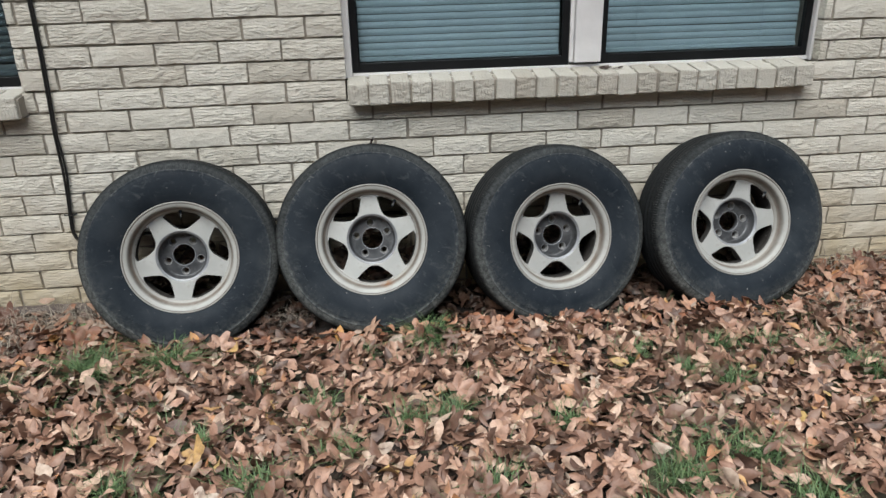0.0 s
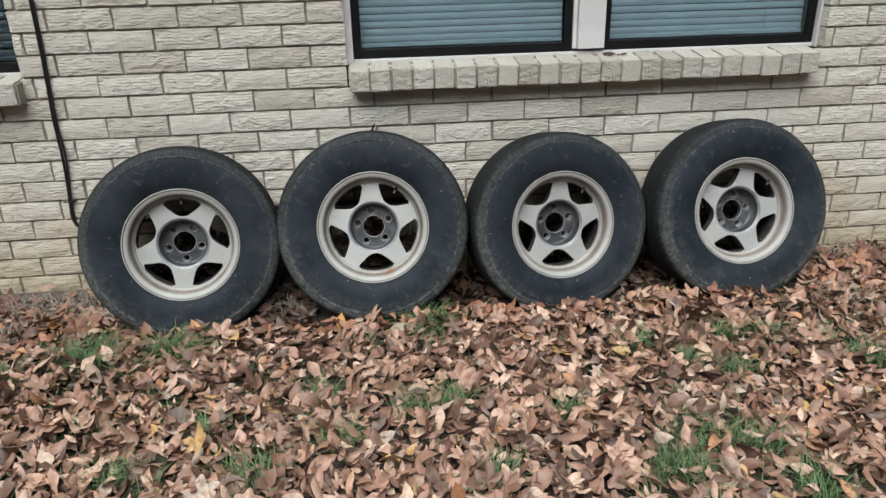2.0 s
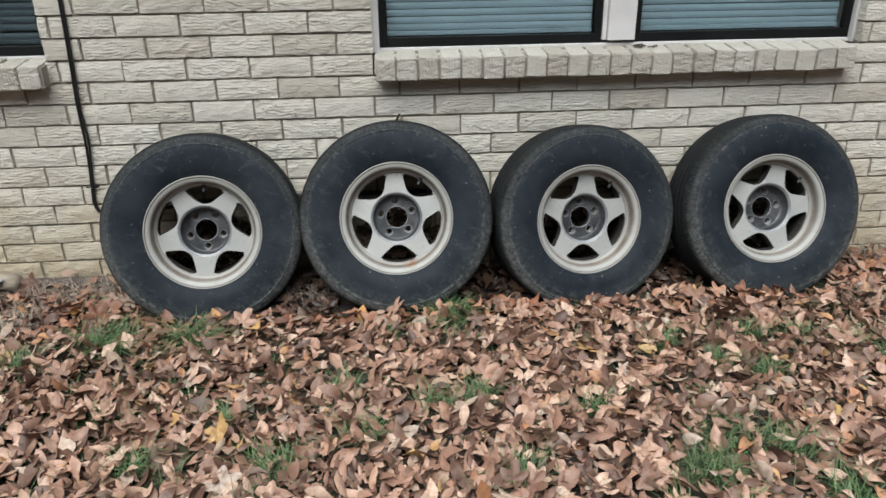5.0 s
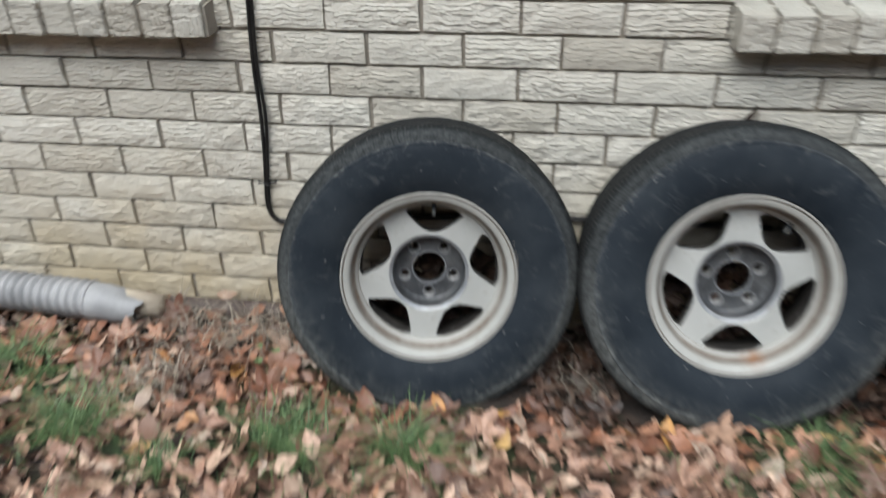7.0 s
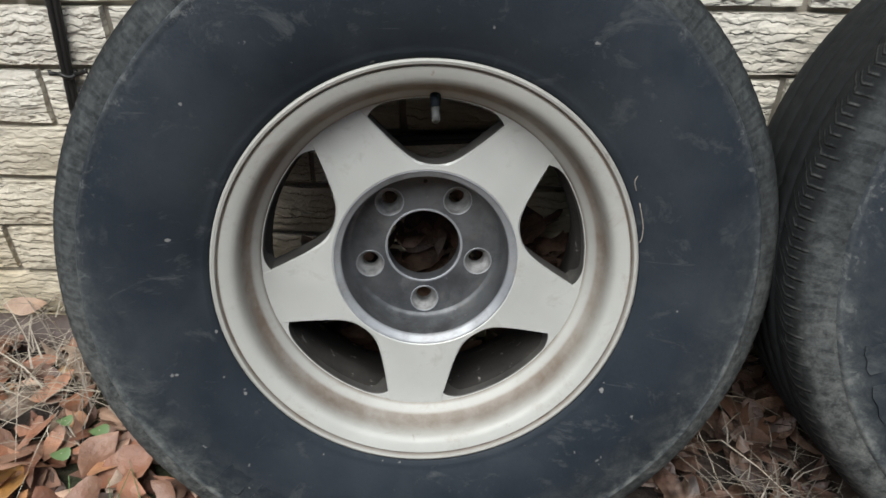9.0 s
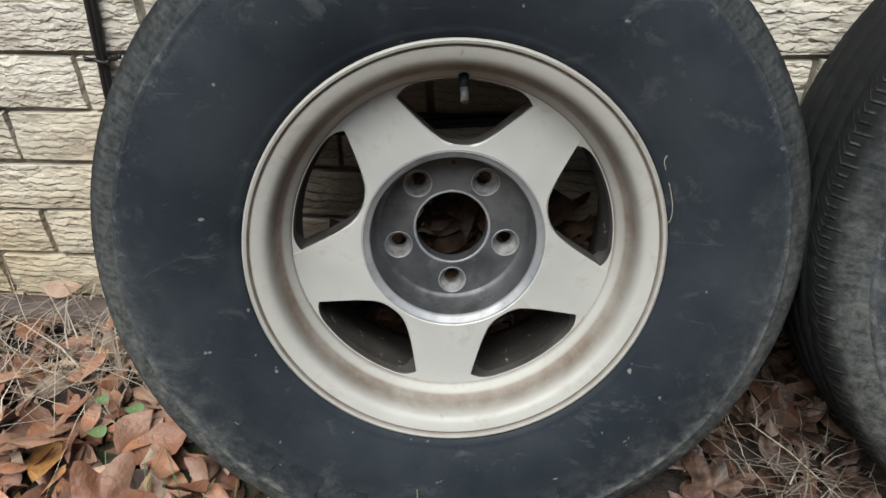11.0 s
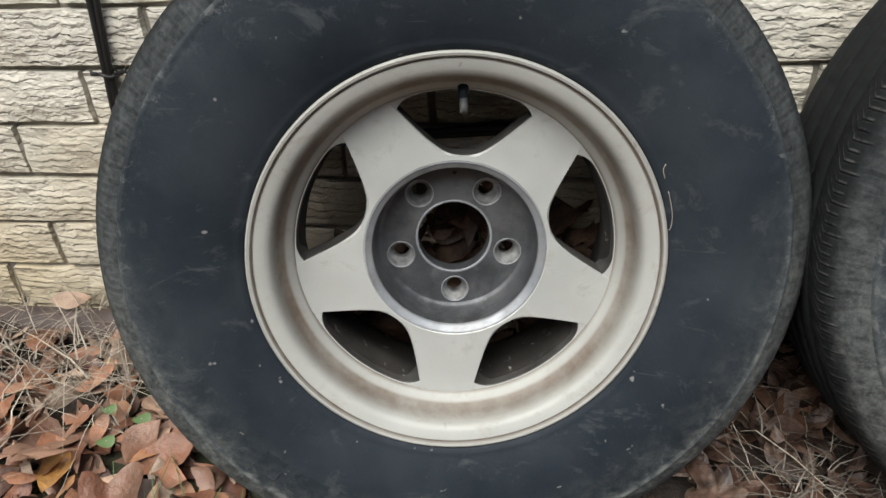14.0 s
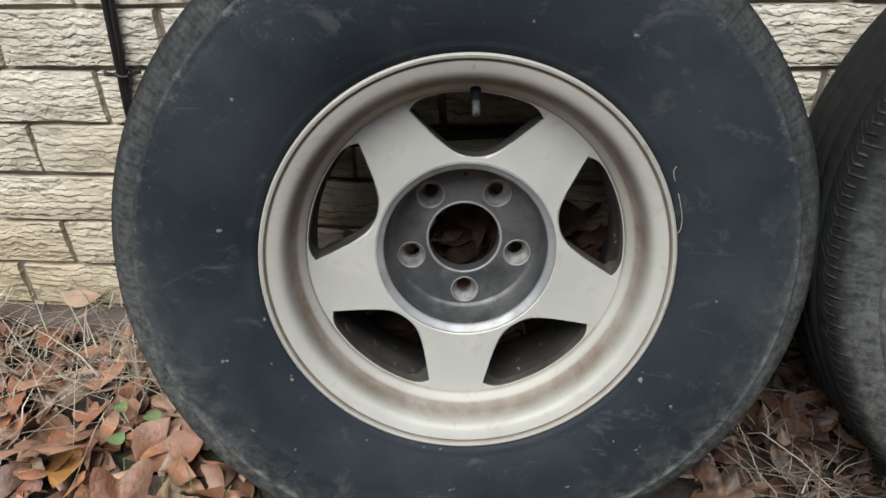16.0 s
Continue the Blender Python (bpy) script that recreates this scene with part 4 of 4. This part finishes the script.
for _ in range(9):
    cx, cy, w_ = rnd_.uniform(0.40, 0.475), WALL + rnd_.uniform(0.0, 0.045), rnd_.uniform(0.006, 0.014)
    i0 = len(vs)
    cz = 0.8925 + 0.104 * (cy - WALL + 0.06)
    for dx_, dy_, dz_ in ((-1, -0.5, 0.05), (0.9, -0.4, 0.3), (1.1, 0.6, 0.7), (-0.8, 0.5, 0.45)):
        vs.append((cx + dx_ * w_, cy + dy_ * w_, cz + dz_ * w_))
    fs.append((i0, i0 + 1, i0 + 2, i0 + 3))
sill_litter = link("sill_litter", raw("sill_litter", vs, fs), M_SCRAP)
tagged(sill_litter, "dark crumbs of dead leaves lying on the brick sill", "leaf bits", kind="stuff")

# pale lint clinging to the first tyre
lint = new("lint_thread")
tagged(lint, "pale loose threads stuck to the black tyre sidewall", "thread")
for pts in (((-1.0317, 3.2135, 0.4238), (-1.0337, 3.2119, 0.4183), (-1.0315, 3.2102, 0.4104)), ((-1.0273, 3.2078, 0.3987), (-1.0242, 3.2054, 0.388), (-1.0214, 3.2024, 0.3745), (-1.022, 3.1996, 0.3638), (-1.0248, 3.1983, 0.3601))):
    vs, fs = tube([(x, y - 0.001, z) for x, y, z in spline(pts, 4)], 0.00035, 6)
    link("strand", raw("strand", vs, fs), M_STRAW, lint, "", True)

# ---- window sills: rowlock bricks ----
def rowlock(seed):
    """One sill brick on edge, its top sloping down to the front; origin at the front bottom corner."""
    rnd = random.Random(seed)
    bm = bmesh.new()
    w, h, d, rise = 0.0715, 0.079, 0.135, 0.014
    add_box(bm, 0, w, 0, d, 0, h, 0.0045)
    for v in bm.verts:
        if v.co.z > h * 0.6:
            v.co.z += rise * v.co.y / d
        v.co += Vector([rnd.uniform(-0.0016, 0.0016) for _ in range(3)])
    me = bpy.data.meshes.new("sill_brick")
    bm.to_mesh(me)
    bm.free()
    me.materials.append(M_SILL)
    return me


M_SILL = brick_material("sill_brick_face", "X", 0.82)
ROWLOCKS = [rowlock(k) for k in range(6)]


def sill(x0, x1, label):
    top = part("window_sill", box(x0 + 0.004, x1 - 0.004, WALL - 0.05, WALL + 0.085, 0.8165, 0.884), M_MORTAR)
    tagged(top, label, "window sill", kind="structure")
    for v in top.data.vertices:
        if v.co.z > 0.85 and v.co.y > WALL:
            v.co.z += 0.012
    n = round((x1 - x0) / 0.0786)
    step = (x1 - x0) / n
    for k in range(n):
        o = link("sill_brick", ROWLOCKS[(k * 5 + k // 4) % 6], M_SILL, top)
        o.location = (x0 + step * k + random.uniform(-0.0015, 0.0015), WALL - 0.06 + random.uniform(-0.003, 0.003), 0.8115 + random.uniform(-0.002, 0.002))
        o.rotation_euler = (0, radians(random.uniform(-1.0, 1.0)), radians(random.uniform(-0.8, 0.8)))


sill(-0.582, 1.247, "sloping sill of cream bricks set on edge under the double window")
sill(-3.34, -1.752, "sloping sill of cream bricks set on edge beside the cable")

# ---- leaves, grass and straw ----
rng = np.random.default_rng(4)


def leaf_template(kind, seed):
    """One fallen leaf about 1 long in x: spine and two edges, curled and cupped."""
    r = np.random.default_rng(seed)
    if kind == "oval":
        t = np.linspace(0, 1, 7)
        w = r.uniform(0.19, 0.31) * np.sin(np.pi * t ** r.uniform(0.75, 1.1)) ** 0.8 * (1 - 0.15 * t)
        w[0], w[-1] = 0.012, 0.0
        curl, cup, twist = r.uniform(-0.9, 1.0), r.uniform(-0.9, 1.1), r.uniform(-1.2, 1.2)
        bow = r.uniform(-0.35, 0.35)
        V = []
        for k, u in enumerate(t):
            z = curl * (u - 0.5) ** 2
            for sgn in (-1, 0, 1):
                q = sgn * w[k] * (1 + r.uniform(-0.12, 0.12))
                V.append((u - 0.5, q + bow * ((u - 0.5) ** 2 - 0.12), z + cup * abs(q) * 0.75 + twist * q * (u - 0.5) + r.uniform(-0.03, 0.03)))
        F = []
        for k in range(6):
            F += [(3 * k, 3 * k + 3, 3 * k + 4, 3 * k + 1), (3 * k + 1, 3 * k + 4, 3 * k + 5, 3 * k + 2)]
        return np.array(V), np.array(F)
    # lobed leaf: a five-pointed hand round its base
    V, F = [(0.0, 0.0, 0.0)], []
    lobes = np.array([0.24, 0.40, 0.27, 0.50, 0.31, 0.60, 0.31, 0.50, 0.27, 0.40, 0.24]) * r.uniform(0.86, 1.14, 11)
    deg = np.linspace(-150, 150, 41)
    cup, roll_ = r.uniform(-0.45, 0.6), r.uniform(-0.5, 0.5)
    for k, d_ in enumerate(deg):
        u = (d_ + 150) / 30
        i, f_ = min(9, int(u)), u - min(9, int(u))
        ease = 0.5 - 0.5 * math.cos(math.pi * f_)
        q = (lobes[i] * (1 - ease) + lobes[i + 1] * ease) * (1 + r.uniform(-0.04, 0.04))
        a, fold = math.radians(d_), 0.035 * math.cos(math.radians(6 * d_))
        V.append((q * math.cos(a) * 0.5, q * math.sin(a) * 0.5, 0.4 * fold + 0.25 * cup * q * q))
        V.append((q * math.cos(a), q * math.sin(a), fold + cup * q * q + roll_ * q * q * math.sin(a) * math.cos(a) + r.uniform(-0.015, 0.015)))
    for k in range(40):
        i = 1 + 2 * k
        F += [(0, i, i + 2, 0), (i, i + 1, i + 3, i + 2)]
    return np.array(V), [tuple(f[:3]) if f[0] == f[3] else f for f in F]


OVALS = [leaf_template("oval", k) for k in range(22)]
STARS = [leaf_template("star", 50 + k) for k in range(8)]


def turned(az, tilt, lean):
    return np.array(Matrix.Rotation(az, 3, "Z") @ Matrix.Rotation(tilt, 3, "Y") @ Matrix.Rotation(lean, 3, "X"))


def blocked(x, y, margin=0.0):
    """True where a tyre or the wall stands."""
    if y > WALL - 0.02:
        return True
    for wx, wy, wz, *_ in WHEELS:
        if abs(x - wx) < 0.235 + margin and y > wy - 0.098 - margin:
            return True
    return False


# patches of grass: tall tufts by the wall, then short blades peeping through the leaves
TALL = [(-0.345, 3.00, 0.055), (-1.52, 2.93, 0.09), (-2.03, 2.93, 0.10), (-2.29, 3.10, 0.10), (-1.25, 2.93, 0.07)]
SHORT = [(0.81, 2.76, 0.07), (0.67, 2.78, 0.06), (1.06, 2.57, 0.10), (0.95, 2.70, 0.06), (0.33, 2.75, 0.07), (0.37, 2.27, 0.13), (0.50, 2.20, 0.10), (0.26, 2.13, 0.10), (-0.44, 2.49, 0.06), (-0.31, 2.50, 0.07),
         (-0.72, 2.59, 0.07), (-1.04, 2.45, 0.03), (-0.87, 2.24, 0.08), (-1.24, 2.28, 0.08), (0.02, 2.41, 0.05), (-0.65, 2.35, 0.06), (-0.23, 2.15, 0.07), (0.57, 2.02, 0.09), (-1.77, 2.83, 0.07), (0.62, 2.55, 0.06), (0.48, 2.62, 0.05)]
GREEN = TALL + SHORT


def greenness(x, y):
    g = sum(math.exp(-((x - a) ** 2 + (y - b_) ** 2) / (2 * (c * 0.6) ** 2)) for a, b_, c in GREEN)
    return min(1.0, g)


def leaf_at(x, y, z, big=None):
    star = rng.random() < 0.06 or big is not None
    V, F = (STARS if star else OVALS)[rng.integers(8 if star else 22)]
    size = rng.uniform(0.040, 0.082) if not star else rng.uniform(0.065, 0.115)
    if rng.random() < 0.25:
        size *= 0.65
    if big:
        size = big
    tilt = rng.normal(0, 0.42)
    lean = rng.normal(0, 0.62)
    if y > 2.92:
        tilt, lean = max(-0.5, min(0.5, tilt)), max(-0.7, min(0.7, lean))
    R = turned(rng.uniform(0, 2 * math.pi), tilt, lean)
    W = (V * size * np.array([1, rng.uniform(0.75, 1.15), 1])) @ R.T
    low = W[:, 2].min()
    return W + np.array([x, y, z - low * 0.75]), F


def scatter(count, xr, yr, keep, zlow, zhigh):
    out = []
    while count > 0:
        count -= 1
        x, y = rng.uniform(*xr), rng.uniform(*yr)
        if blocked(x, y, 0.01) or rng.random() > keep(x, y):
            continue
        lift = 0.012 * noise.noise((x * 3.3, y * 3.3, 5.0))
        out.append((x, y, rng.uniform(zlow, zhigh) + lift))
    return out


def thin(x, y):
    k = 1 - 0.6 * greenness(x, y)
    if y > 3.24:
        k *= 0.75
    if -0.78 < x < 1.2 and y > 3.12:
        k = 0.55
    # ragged margin of the thick cover
    margin = min(x + 3.3, 2.6 - x, y - 1.15) / 0.75 + 0.7 * noise.noise((x * 1.7, y * 1.7, 9.0))
    return k * (0.38 + 0.62 * min(1.0, max(0.0, margin)))


def fade(x, y):
    """Full cover near the wheels, thinning out over the lawn beyond."""
    if -3.3 < x < 2.6 and y > 1.15:
        return 0.0
    d = math.hypot(max(0, -3.3 - x, x - 2.6), max(0, 1.15 - y))
    return (0.85 + 0.5 * noise.noise((x * 1.3, y * 1.3, 3.0))) * math.exp(-(d / 1.4) ** 2)


spots = scatter(31000, (-3.3, 2.6), (1.15, 3.42), thin, 0.006, 0.052) + scatter(52000, (-5.4, 4.7), (-2.5, 3.42), fade, 0.01, 0.035)
litter = new("leaf_litter")
tagged(litter, "thick carpet of dry brown fallen leaves on the lawn", "leaves", kind="stuff")
spots += [(-1.735, 3.115, 0.066), (-1.60, 3.05, 0.06), (-0.80, 3.07, 0.055)]
BIG = set(spots[-3:])
near = [p for p in spots if -2.25 < p[0] < -0.6 and p[1] > 2.95 and p[2] > 0.026][-290:]
chosen = set(near)
piles = {"dry": ([], [], [0]), "damp": ([], [], [0]), "shaded": ([], [], [0])}
PILE_LOOK = {"dry": (M_LEAF, ""), "damp": (M_DAMP, "damp red-brown leaves by the wall"), "shaded": (M_LEAF_SHADED, "leaves painted near-black for the shade between the wheels")}


def in_wheel_shade(x, y):
    """Deep between and behind the wheels, where shade is painted into the leaf colour."""
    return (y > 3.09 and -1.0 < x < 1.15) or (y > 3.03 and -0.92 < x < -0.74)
for p in spots:
    W, F = leaf_at(*p, 0.118 if p in BIG else None)
    wet = p[1] > 2.98 and rng.random() < (0.55 if p[0] < -1.45 else 0.85 if p[0] < -0.55 else 0.6)
    in_shade = in_wheel_shade(p[0], p[1]) and rng.random() < 0.97
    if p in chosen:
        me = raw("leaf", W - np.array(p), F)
        o = link("leaf", me, M_LEAF_SHADED if in_shade else M_DAMP if wet else M_LEAF, litter, "", True)
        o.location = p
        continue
    verts, faces, base = piles["shaded" if in_shade else "damp" if wet else "dry"]
    verts.append(W)
    faces += [tuple(i + base[0] for i in f) for f in F]
    base[0] += len(W)
# near-black leaves added between each wheel and the wall to darken the openings
verts, faces, base = piles["shaded"]
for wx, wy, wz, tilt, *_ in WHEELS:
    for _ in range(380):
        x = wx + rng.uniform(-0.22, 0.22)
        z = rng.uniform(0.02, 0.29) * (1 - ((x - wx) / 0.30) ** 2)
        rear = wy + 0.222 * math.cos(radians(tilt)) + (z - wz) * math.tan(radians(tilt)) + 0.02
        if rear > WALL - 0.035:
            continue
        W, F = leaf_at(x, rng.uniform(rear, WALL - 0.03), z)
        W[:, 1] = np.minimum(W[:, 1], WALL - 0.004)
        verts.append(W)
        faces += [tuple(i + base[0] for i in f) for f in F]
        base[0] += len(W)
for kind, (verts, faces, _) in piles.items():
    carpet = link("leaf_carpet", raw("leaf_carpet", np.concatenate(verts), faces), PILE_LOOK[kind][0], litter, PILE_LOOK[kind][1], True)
    carpet["kind"] = "stuff"


V, F = OVALS[3]
lodged = link("leaf", raw("leaf", np.array(V) * np.array([0.062, 0.075, 0.05]), F), M_DAMP, litter, "orange-brown leaf lodged against the wall", True)
lodged.location = (-1.835, WALL - 0.036, 0.083)
lodged.rotation_euler = (radians(38), 0, radians(8))


def blades(name, spots, mat, hmin, hmax, width, bend):
    verts, faces = [], []
    for x, y, z in spots:
        h, az = rng.uniform(hmin, hmax), rng.uniform(0, 2 * math.pi)
        d = np.array([math.cos(az), math.sin(az), 0])
        side = np.array([-d[1], d[0], 0]) * width * rng.uniform(0.6, 1.2)
        b = rng.uniform(0.2, 1.0) * bend
        i = len(verts)
        for k in range(4):
            t = k / 3
            c = np.array([x, y, z]) + d * h * b * t * t + np.array([0, 0, h * (t - 0.35 * b * t * t)])
            w = 1 - 0.85 * t
            verts += [c - side * w, c + side * w]
        faces += [(i, i + 1, i + 3, i + 2), (i + 2, i + 3, i + 5, i + 4), (i + 4, i + 5, i + 7, i + 6)]
    return link(name, raw(name, verts, faces), mat, None, "", True)


for gx_, gy_, gr in GREEN:
    pts, tall = [], (gx_, gy_, gr) in TALL
    for _ in range(int((2600 if tall else 900) * gr) + 60):
        a, q = rng.uniform(0, 2 * math.pi), gr * math.sqrt(rng.random()) * rng.uniform(0.4, 1.15)
        x, y = gx_ + q * math.cos(a), gy_ + q * 0.8 * math.sin(a)
        if not blocked(x, y):
            pts.append((x, y, 0.012))
    tuft = blades("grass_tuft", pts, M_GRASS, 0.06 if tall else 0.05, 0.13 if tall else 0.10, 0.0023, 1.9 if tall else 1.2)
    tagged(tuft, "tuft of green grass growing through brown leaves" if tall else "short green grass blades peeping through fallen leaves", "grass", "grass tufts", "stuff")
pts = []
for _ in range(330):
    cx, cy = rng.uniform(-3.2, 2.4), rng.uniform(1.2, 2.95)
    pts += [(cx + rng.normal(0, 0.02), cy + rng.normal(0, 0.018), 0.012) for _ in range(int(rng.integers(5, 20)))]
pts += [(rng.uniform(-3.2, 2.4), rng.uniform(1.2, 3.2), 0.012) for _ in range(1200)]
lawn = blades("thin_lawn", [p for p in pts if not blocked(p[0], p[1]) and not (p[0] < -0.7 and p[1] > 2.92)], M_GRASS, 0.05, 0.095, 0.0020, 1.2)
tagged(lawn, "sparse green grass blades between fallen leaves", "grass", kind="stuff")
pts = [(rng.uniform(-3.2, 2.5), WALL - 0.02 - abs(rng.normal(0, 0.075)), 0.02 + rng.uniform(0, 0.04)) for _ in range(1700)]
pts += [(rng.normal(1.26, 0.12), rng.normal(2.98, 0.07), 0.03 + rng.uniform(0, 0.02)) for _ in range(110)] + [(rng.normal(-1.74, 0.14), rng.normal(3.31, 0.06), 0.035 + rng.uniform(0, 0.03)) for _ in range(300)]
pts += [(rng.normal(-1.90, 0.05), rng.normal(3.10, 0.05), 0.03 + rng.uniform(0, 0.03)) for _ in range(160)]
straw = blades("dry_straw", [p for p in pts if not blocked(p[0], p[1], -0.03) and not (-0.78 < p[0] < 1.2 and p[1] > 3.1)], M_STRAW, 0.03, 0.11, 0.0013, 2.6)
# straw in the gap takes a colour about half as bright
mat_ = blades("matted_straw", [(-0.845 + rng.normal(0, 0.035), 3.15 + rng.normal(0, 0.045), 0.05 + rng.uniform(0, 0.02)) for _ in range(110)], M_STRAW_DARK, 0.015, 0.05, 0.0011, 2.8)
tagged(mat_, "matted grey dead grass between two wheels", "straw", kind="stuff")
tagged(straw, "dead straw and pine needles along the wall", "straw", kind="stuff")


sprig = new("green_sprout")
tagged(sprig, "tiny green sprout with three round leaves among dead leaves", "plant")
for az, h, q in ((0.4, 0.055, 0.012), (2.3, 0.062, 0.010), (4.2, 0.040, 0.012)):
    tip = Vector((-1.652 + 0.028 * math.cos(az), 3.185 + 0.02 * math.sin(az), 0.02 + h))
    vs, fs = tube([(-1.652, 3.188, 0.01), tuple((Vector((-1.652, 3.188, 0.03)) + tip) / 2), tuple(tip)], 0.0011, 6)
    link("stem", raw("stem", vs, fs), M_STRAW, sprig, "", True)
    vs = [tuple(tip)] + [tuple(tip + Vector((q * math.cos(b_), q * 0.8 * math.sin(b_), 0.003 * math.sin(2 * b_)))) for b_ in (k * math.pi / 6 for k in range(12))]
    link("leaf_blade", raw("leaf_blade", vs, [(0, 1 + k, 1 + (k + 1) % 12) for k in range(12)]), M_GRASS, sprig, "", True)


# ---- bricks, last ----
def brick_mesh(seed, length, height=COURSE - JOINT, depth=0.018):
    """A brick face with worn edges and a few waves in it; origin at its lower left front corner."""
    rnd = random.Random(seed)
    nxx, nzz = 7, 3
    V, F = [], []
    for j in range(nzz + 1):
        for i in range(nxx + 1):
            x, z = length * i / nxx, height * j / nzz
            edge = i in (0, nxx) or j in (0, nzz)
            y = rnd.uniform(-0.0018, 0.0012) + (0.0018 if edge else -0.0006)
            V.append((x + (rnd.uniform(-0.0012, 0.0012) if edge else 0), y, z + (rnd.uniform(-0.0012, 0.0012) if edge else 0)))
    w = nxx + 1
    for j in range(nzz):
        for i in range(nxx):
            F.append((j * w + i, j * w + i + 1, (j + 1) * w + i + 1, (j + 1) * w + i))
    rim = [i for i in range(w)] + [j * w + nxx for j in range(1, nzz + 1)] + [nzz * w + i for i in range(nxx - 1, -1, -1)] + [j * w for j in range(nzz - 1, 0, -1)]
    o = len(V)
    V += [(V[i][0], depth, V[i][2]) for i in rim]
    for k in range(len(rim)):
        k2 = (k + 1) % len(rim)
        F.append((rim[k2], rim[k], o + k, o + k2))
    return V, F


FULL = [brick_mesh(k, PITCH - JOINT) for k in range(14)]
FULL_MESH = []
for V, F in FULL:
    me = raw("brick", V, F)
    me.materials.append(M_BRICK)
    FULL_MESH.append(me)
rest_v, rest_f = [], []
placed = 0
for k in range(-10, 25):
    z = ROW0 + COURSE * k
    if z > ZT - COURSE:
        continue
    shift = -1.4 + (0.0 if k % 2 else PITCH / 2 + 0.015) + random.uniform(-0.004, 0.004)
    spans = [(X0, X1)]
    for a, b_, c, d in OPENINGS:
        if z + COURSE * 0.6 > c - 0.01 and z < d:
            spans = [q for lo, hi in spans for q in ((lo, min(hi, a)), (max(lo, b_), hi)) if q[1] - q[0] > 0.03]
    for lo, hi in spans:
        n0, n1 = math.floor((lo - shift) / PITCH), math.ceil((hi - shift) / PITCH)
        for n in range(n0, n1):
            a, b_ = shift + n * PITCH + JOINT / 2, shift + (n + 1) * PITCH - JOINT / 2
            a2, b2 = max(a, lo), min(b_, hi)
            if b2 - a2 < 0.02:
                continue
            dx, dy, dz = random.uniform(-0.002, 0.002), random.uniform(-0.0016, 0.0016), random.uniform(-0.0012, 0.0012)
            # bricks beside a window return into its opening
            at_left, at_right = lo > X0 and a2 - lo < 0.012, hi < X1 and hi - b2 < 0.012
            a2, b2 = (lo - 0.003 if at_left else a2), (hi + 0.003 if at_right else b2)
            whole = b2 - a2 > PITCH - JOINT - 0.001 and not (at_left or at_right)
            pick = random.randrange(14)
            if whole and placed < 300 and -2.75 < a < 1.7 and -0.07 < z < 1.15 and not (a > 1.2 and z > 0.6):
                o = link("brick", FULL_MESH[pick], M_BRICK, wall)
                o.location = (a + dx, WALL + dy, z + dz)
                placed += 1
            else:
                V, F = FULL[pick] if whole else brick_mesh(pick, b2 - a2, depth=0.049 if at_left or at_right else 0.018)
                i = len(rest_v)
                rest_v += [(x + a2 + dx * whole, y + WALL + dy, zz + z + dz) for x, y, zz in V]
                rest_f += [tuple(q + i for q in f) for f in F]
rest = link("brickwork", raw("brickwork", rest_v, rest_f), M_BRICK, wall)
rest["kind"] = "stuff"
